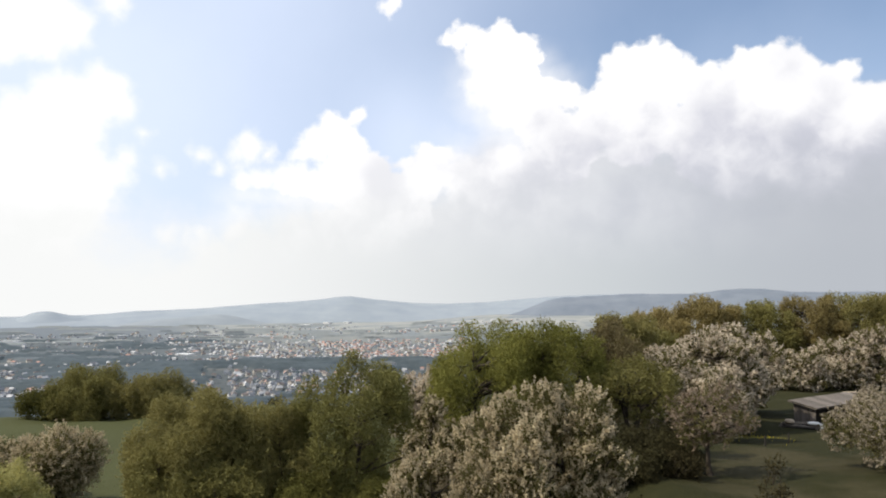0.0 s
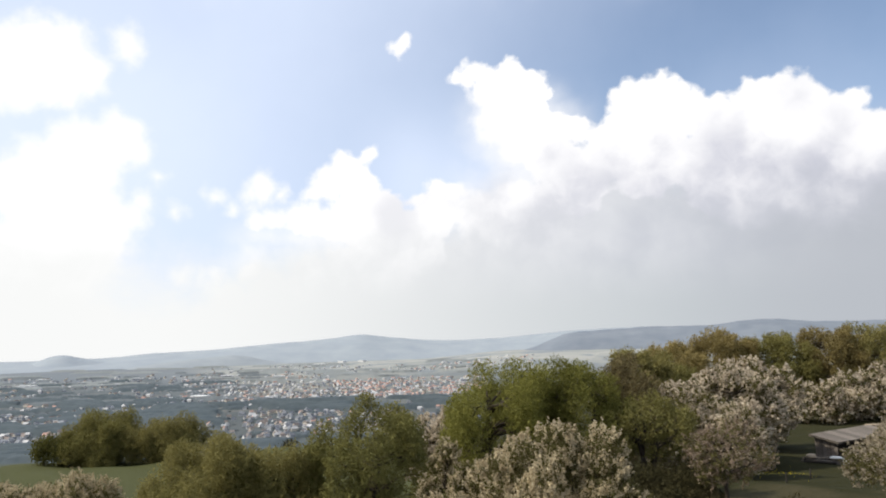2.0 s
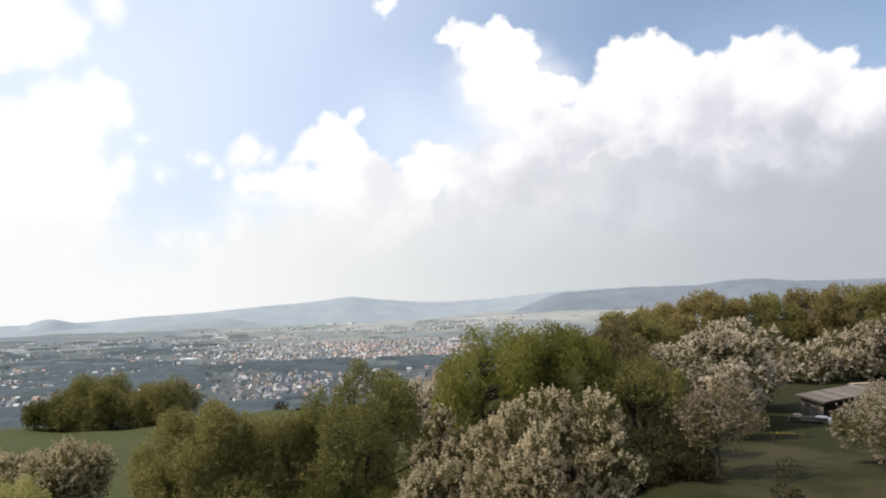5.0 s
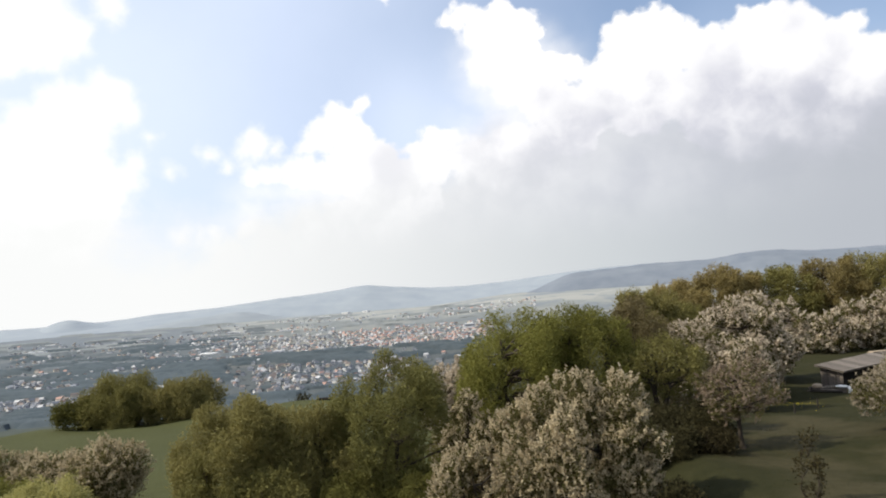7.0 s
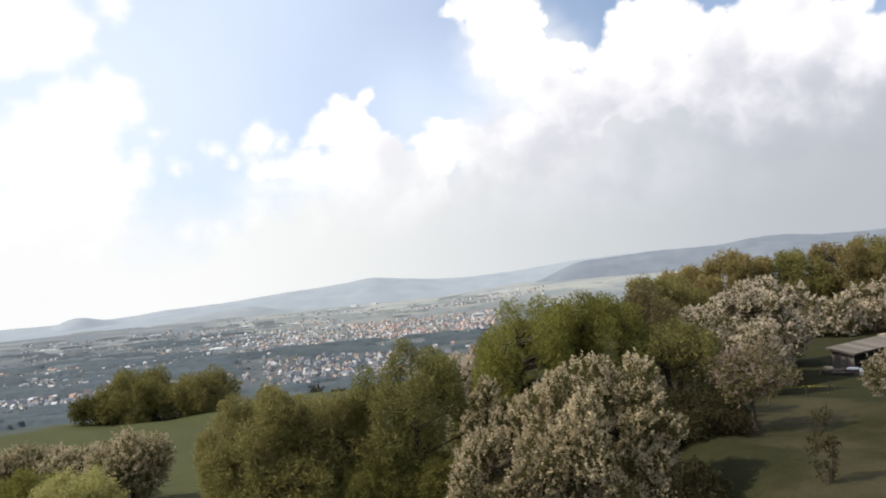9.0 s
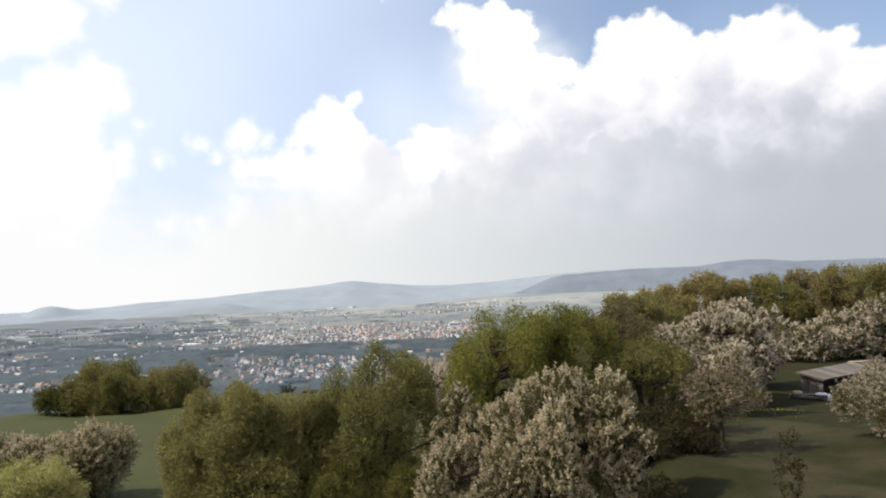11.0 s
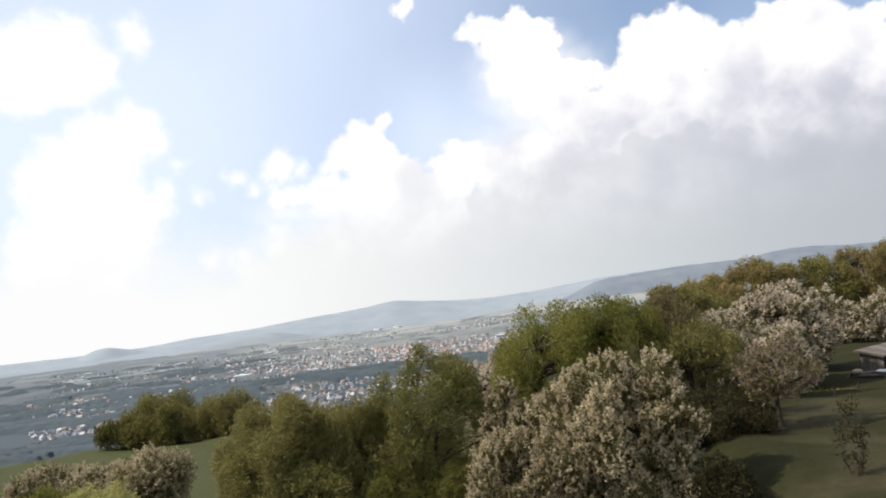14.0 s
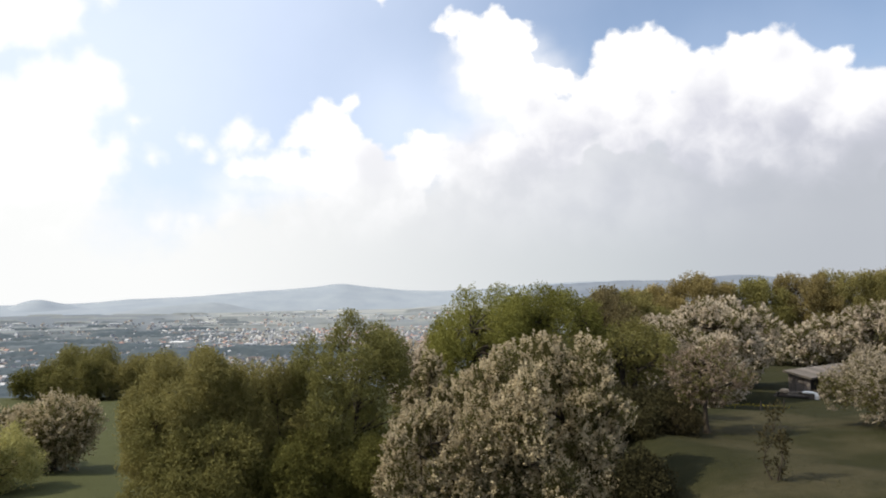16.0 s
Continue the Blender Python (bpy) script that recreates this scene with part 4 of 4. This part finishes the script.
def make_town():
    rng = np.random.default_rng(42)
    plans = [house_meshes(*p) for p in ((5.0, 4.2, 4.6, 8.2), (6.0, 4.6, 5.0, 9.0), (4.4, 4.0, 4.2, 7.8), (7.5, 5.0, 5.8, 9.6))]
    # zones: centre and half width in x / y, nearest and farthest y, how many, chance of red, brown, slate, pale roofs
    zones = ((-0.18, 0.105, 1160, 1600, 300, (0.05, 0.33, 0.50, 0.12)), (-0.065, 0.105, 1880, 2450, 400, (0.62, 0.18, 0.05, 0.15)), (-0.27, 0.10, 1850, 2700, 430, (0.07, 0.28, 0.25, 0.40)),
             (-0.52, 0.13, 1160, 1650, 420, (0.03, 0.36, 0.36, 0.25)), (-0.47, 0.15, 1750, 2900, 420, (0.06, 0.30, 0.34, 0.30)), (0.0, 0.10, 2750, 3100, 110, (0.2, 0.2, 0.2, 0.4)), (-0.22, 0.12, 2700, 3300, 90, (0.15, 0.2, 0.25, 0.4)),
             (-0.10, 0.05, 1840, 1980, 40, (0.3, 0.2, 0.1, 0.4)), (-0.30, 0.36, 1200, 2300, 330, (0.08, 0.32, 0.30, 0.30)))
    spots = []
    for cu, hu, y0, y1, count, odds in zones:
        street = rng.uniform(0, 180)
        for i in range(count):
            y = 1 / rng.uniform(1 / y1, 1 / y0)
            u = cu + hu * rng.uniform(-1, 1)
            turn = street + 20 * math.sin(u * 30) + rng.choice([0, 90]) + rng.normal(0, 6)
            spots.append((y, u * y, turn, rng.choice(4, p=odds), rng.choice(3, p=(0.62, 0.25, 0.13)), rng.integers(0, 4), rng.uniform(0.58, 0.86)))
    spots.sort()
    bodies = {}
    bm = bmesh.new()
    box(bm, -0.5, 0.5, -0.03, 0.03, 0, 1.3)
    pane = bpy.data.meshes.new("window")
    bm.to_mesh(pane)
    bm.free()
    pane.materials.append(PANE)

    def dressed(plan, which, mat):
        key = (plan, which, mat.name)
        if key not in bodies:
            bodies[key] = plans[plan][which].copy()
            bodies[key].materials.append(mat)
        return bodies[key]

    words = ("red-tiled", "brown-tiled", "slate-roofed", "pale-roofed")
    looks = ("white", "cream", "grey")
    for y, x, turn, roof, wall, plan, size in spots[:300]:
        ob = thing("house", x, y, height(x, y), "small %s town house with %s walls" % (words[roof], looks[wall]), "house", "houses of the town", turn)
        ob.scale = (size,) * 3
        walls = part("wall", dressed(plan, 0, WALLS[wall]), None, ob)
        part("roof", dressed(plan, 1, ROOFS[roof]), None, ob)
        for spot in plans[plan][2]:
            part("window", pane, None, walls).matrix_local = spot
    # the rest of the town, too far to pick apart
    rest = spots[300:]
    for r in range(4):
        verts, faces = [], []
        wv, wf = [], []
        for y, x, turn, roof, wall, plan, size in rest:
            if roof != r:
                continue
            m = pose(x, y, height(x, y), 0, 0, turn) @ Matrix.Scale(size, 4)
            for which, vs, fs in ((1, verts, faces), (0, wv, wf)):
                first = len(vs)
                me = plans[plan][which]
                vs.extend(m @ v.co for v in me.vertices)
                fs.extend(tuple(first + i for i in p.vertices) for p in me.polygons)
        ob = part("far_roofs", mesh_of("far_roofs", verts, faces), ROOFS[r])
        tagged(ob, "far %s roofs of the town" % words[r], "houses", kind="stuff")
        ob = part("far_house_walls", mesh_of("far_house_walls", wv, wf), WALLS[r % 3])
        tagged(ob, "far house walls of the town", "houses", kind="stuff")


make_town()


def hall(u, y, long, deep, tall, turn, roof):
    """A long flat-roofed works hall."""
    x = u * y
    ob = thing("works_hall", x, y, height(x, y) - 0.5, "long white flat-roofed works hall in the valley", "hall", "works halls", turn)
    bm = bmesh.new()
    box(bm, -long / 2, long / 2, -deep / 2, deep / 2, 0, tall)
    part("wall", bm, HALL_WALL, ob)
    bm = bmesh.new()
    box(bm, -long / 2 - 0.6, long / 2 + 0.6, -deep / 2 - 0.6, deep / 2 + 0.6, tall + 0.004, tall + 0.8)
    part("roof", bm, roof, ob)
    bm = bmesh.new()
    box(bm, -long * 0.42, long * 0.42, -deep / 2 - 0.15, -deep / 2 + 0.1, tall * 0.5, tall * 0.72)
    part("window_band", bm, PANE, ob)


for spec in ((-0.383, 1950, 84, 26, 8, -24), (-0.345, 1990, 50, 22, 8, -30), (-0.155, 3640, 40, 24, 7, -40), (-0.185, 3350, 52, 26, 6, -12), (-0.128, 3680, 34, 24, 7, -42), (-0.560, 2800, 40, 22, 6, -12), (0.010, 2250, 34, 18, 12, 0),
             (-0.31, 2700, 46, 24, 8, 5), (-0.24, 2600, 40, 22, 9, 8), (-0.43, 2700, 40, 22, 8, 0), (-0.58, 2500, 60, 26, 8, 0), (-0.25, 1900, 30, 16, 9, 10)):
    hall(*spec, HALL_ROOF)


def far_trees(name, count, place, size, label, seed, mat):
    """Many small ragged clumps, one mesh."""
    rng = np.random.default_rng(seed)
    base = np.array([(1, 0, 0), (-0.5, 0.87, 0), (-0.5, -0.87, 0), (0.45, 0.78, 0.75), (-0.9, 0, 0.7), (0.45, -0.78, 0.75), (0, 0, 1.25)])
    tri = np.array([(0, 3, 5), (1, 4, 3), (2, 5, 4), (0, 1, 3), (1, 2, 4), (2, 0, 5), (3, 4, 6), (4, 5, 6), (5, 3, 6)])
    x, y = place(rng, count)
    z = ground_height(x, y)
    n = len(x)
    s = size * rng.uniform(0.55, 1.35, (n, 1, 1)) * np.stack([rng.uniform(0.8, 1.3, n), rng.uniform(0.8, 1.3, n), rng.uniform(0.22, 0.45, n)], axis=1)[:, None]
    v = base[None] * s * (1 + rng.normal(0, 0.17, (n, len(base), 1)))
    v += np.stack([x, y, z], axis=1)[:, None] + np.array([0, 0, 0.55]) * s
    f = (tri[None] + (np.arange(n) * len(base))[:, None, None]).reshape(-1, 3)
    ob = part(name, mesh_of(name, v.reshape(-1, 3).tolist(), f.tolist(), True), mat)
    tagged(ob, label, "trees", kind="stuff")


def far_woods(name, u0, u1, y0, y1, many, across, wide, tall, label, seed, mat):
    """Closed woods: low humps with a rough canopy and ragged outlines, one mesh."""
    rng = np.random.default_rng(seed)
    nx, ny = 30, 14
    gx, gy = np.meshgrid(np.linspace(-1, 1, nx), np.linspace(-1, 1, ny))
    verts, faces = [], []
    for i in range(many):
        y = 1 / rng.uniform(1 / y1, 1 / y0)
        x = rng.uniform(u0, u1) * y
        rx, ry = across * wide * rng.uniform(0.5, 1.5), across * rng.uniform(0.5, 1.4)
        a = np.arctan2(gy, gx)
        p = rng.uniform(0, 6.28, 4)
        ragged = 0.72 + 0.16 * np.sin(2 * a + p[0]) + 0.10 * np.sin(5 * a + p[1]) + 0.06 * np.sin(9 * a + p[2])
        body = np.clip((ragged - np.hypot(gx, gy)) * 5, -0.2, 1)
        z = tall * (body * rng.uniform(0.75, 1.25) + (body > 0.3) * rng.uniform(-0.16, 0.16, gx.shape))
        wx, wy = x + gx * rx + rng.uniform(-0.4, 0.4, gx.shape) * rx / nx, y + gy * ry
        first = len(verts)
        verts.extend(np.stack([wx, wy, ground_height(wx, wy) + z], axis=-1).reshape(-1, 3).tolist())
        keep = body > -0.15
        for r in range(ny - 1):
            for c in range(nx - 1):
                if keep[r:r + 2, c:c + 2].any():
                    q = first + r * nx + c
                    faces.append((q, q + 1, q + 1 + nx, q + nx))
    ob = part(name, mesh_of(name, verts, faces, True), mat)
    tagged(ob, label, "trees", kind="stuff")


def strewn(u0, u1, y0, y1):
    def place(rng, n):
        y = 1 / rng.uniform(1 / y1, 1 / y0, n)
        return rng.uniform(u0, u1, n) * y, y
    return place


# farther groves: more haze in the base colour, so paler and greyer
DIM_GROVE = canopy_material("haze_tinted_grove", (0.095, 0.115, 0.132), (0.150, 0.170, 0.182))
GROVE = canopy_material("haze_paled_grove", (0.190, 0.214, 0.228), (0.235, 0.256, 0.262))
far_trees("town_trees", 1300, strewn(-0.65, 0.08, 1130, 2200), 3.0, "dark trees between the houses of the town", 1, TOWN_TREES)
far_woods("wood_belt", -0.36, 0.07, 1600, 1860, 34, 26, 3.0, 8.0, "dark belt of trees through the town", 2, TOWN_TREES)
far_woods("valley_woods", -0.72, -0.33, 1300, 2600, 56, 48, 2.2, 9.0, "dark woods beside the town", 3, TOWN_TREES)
far_woods("western_groves", -0.66, -0.27, 1900, 3000, 70, 20, 3.6, 6.0, "groves among far houses, tinted blue-grey for haze", 7, DIM_GROVE)
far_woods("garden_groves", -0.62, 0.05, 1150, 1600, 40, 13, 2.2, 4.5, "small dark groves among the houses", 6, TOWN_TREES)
far_woods("plain_groves", -0.65, 0.08, 2450, 3500, 60, 16, 6.0, 7.0, "groves on the plain beyond the town, paled for haze", 4, GROVE)
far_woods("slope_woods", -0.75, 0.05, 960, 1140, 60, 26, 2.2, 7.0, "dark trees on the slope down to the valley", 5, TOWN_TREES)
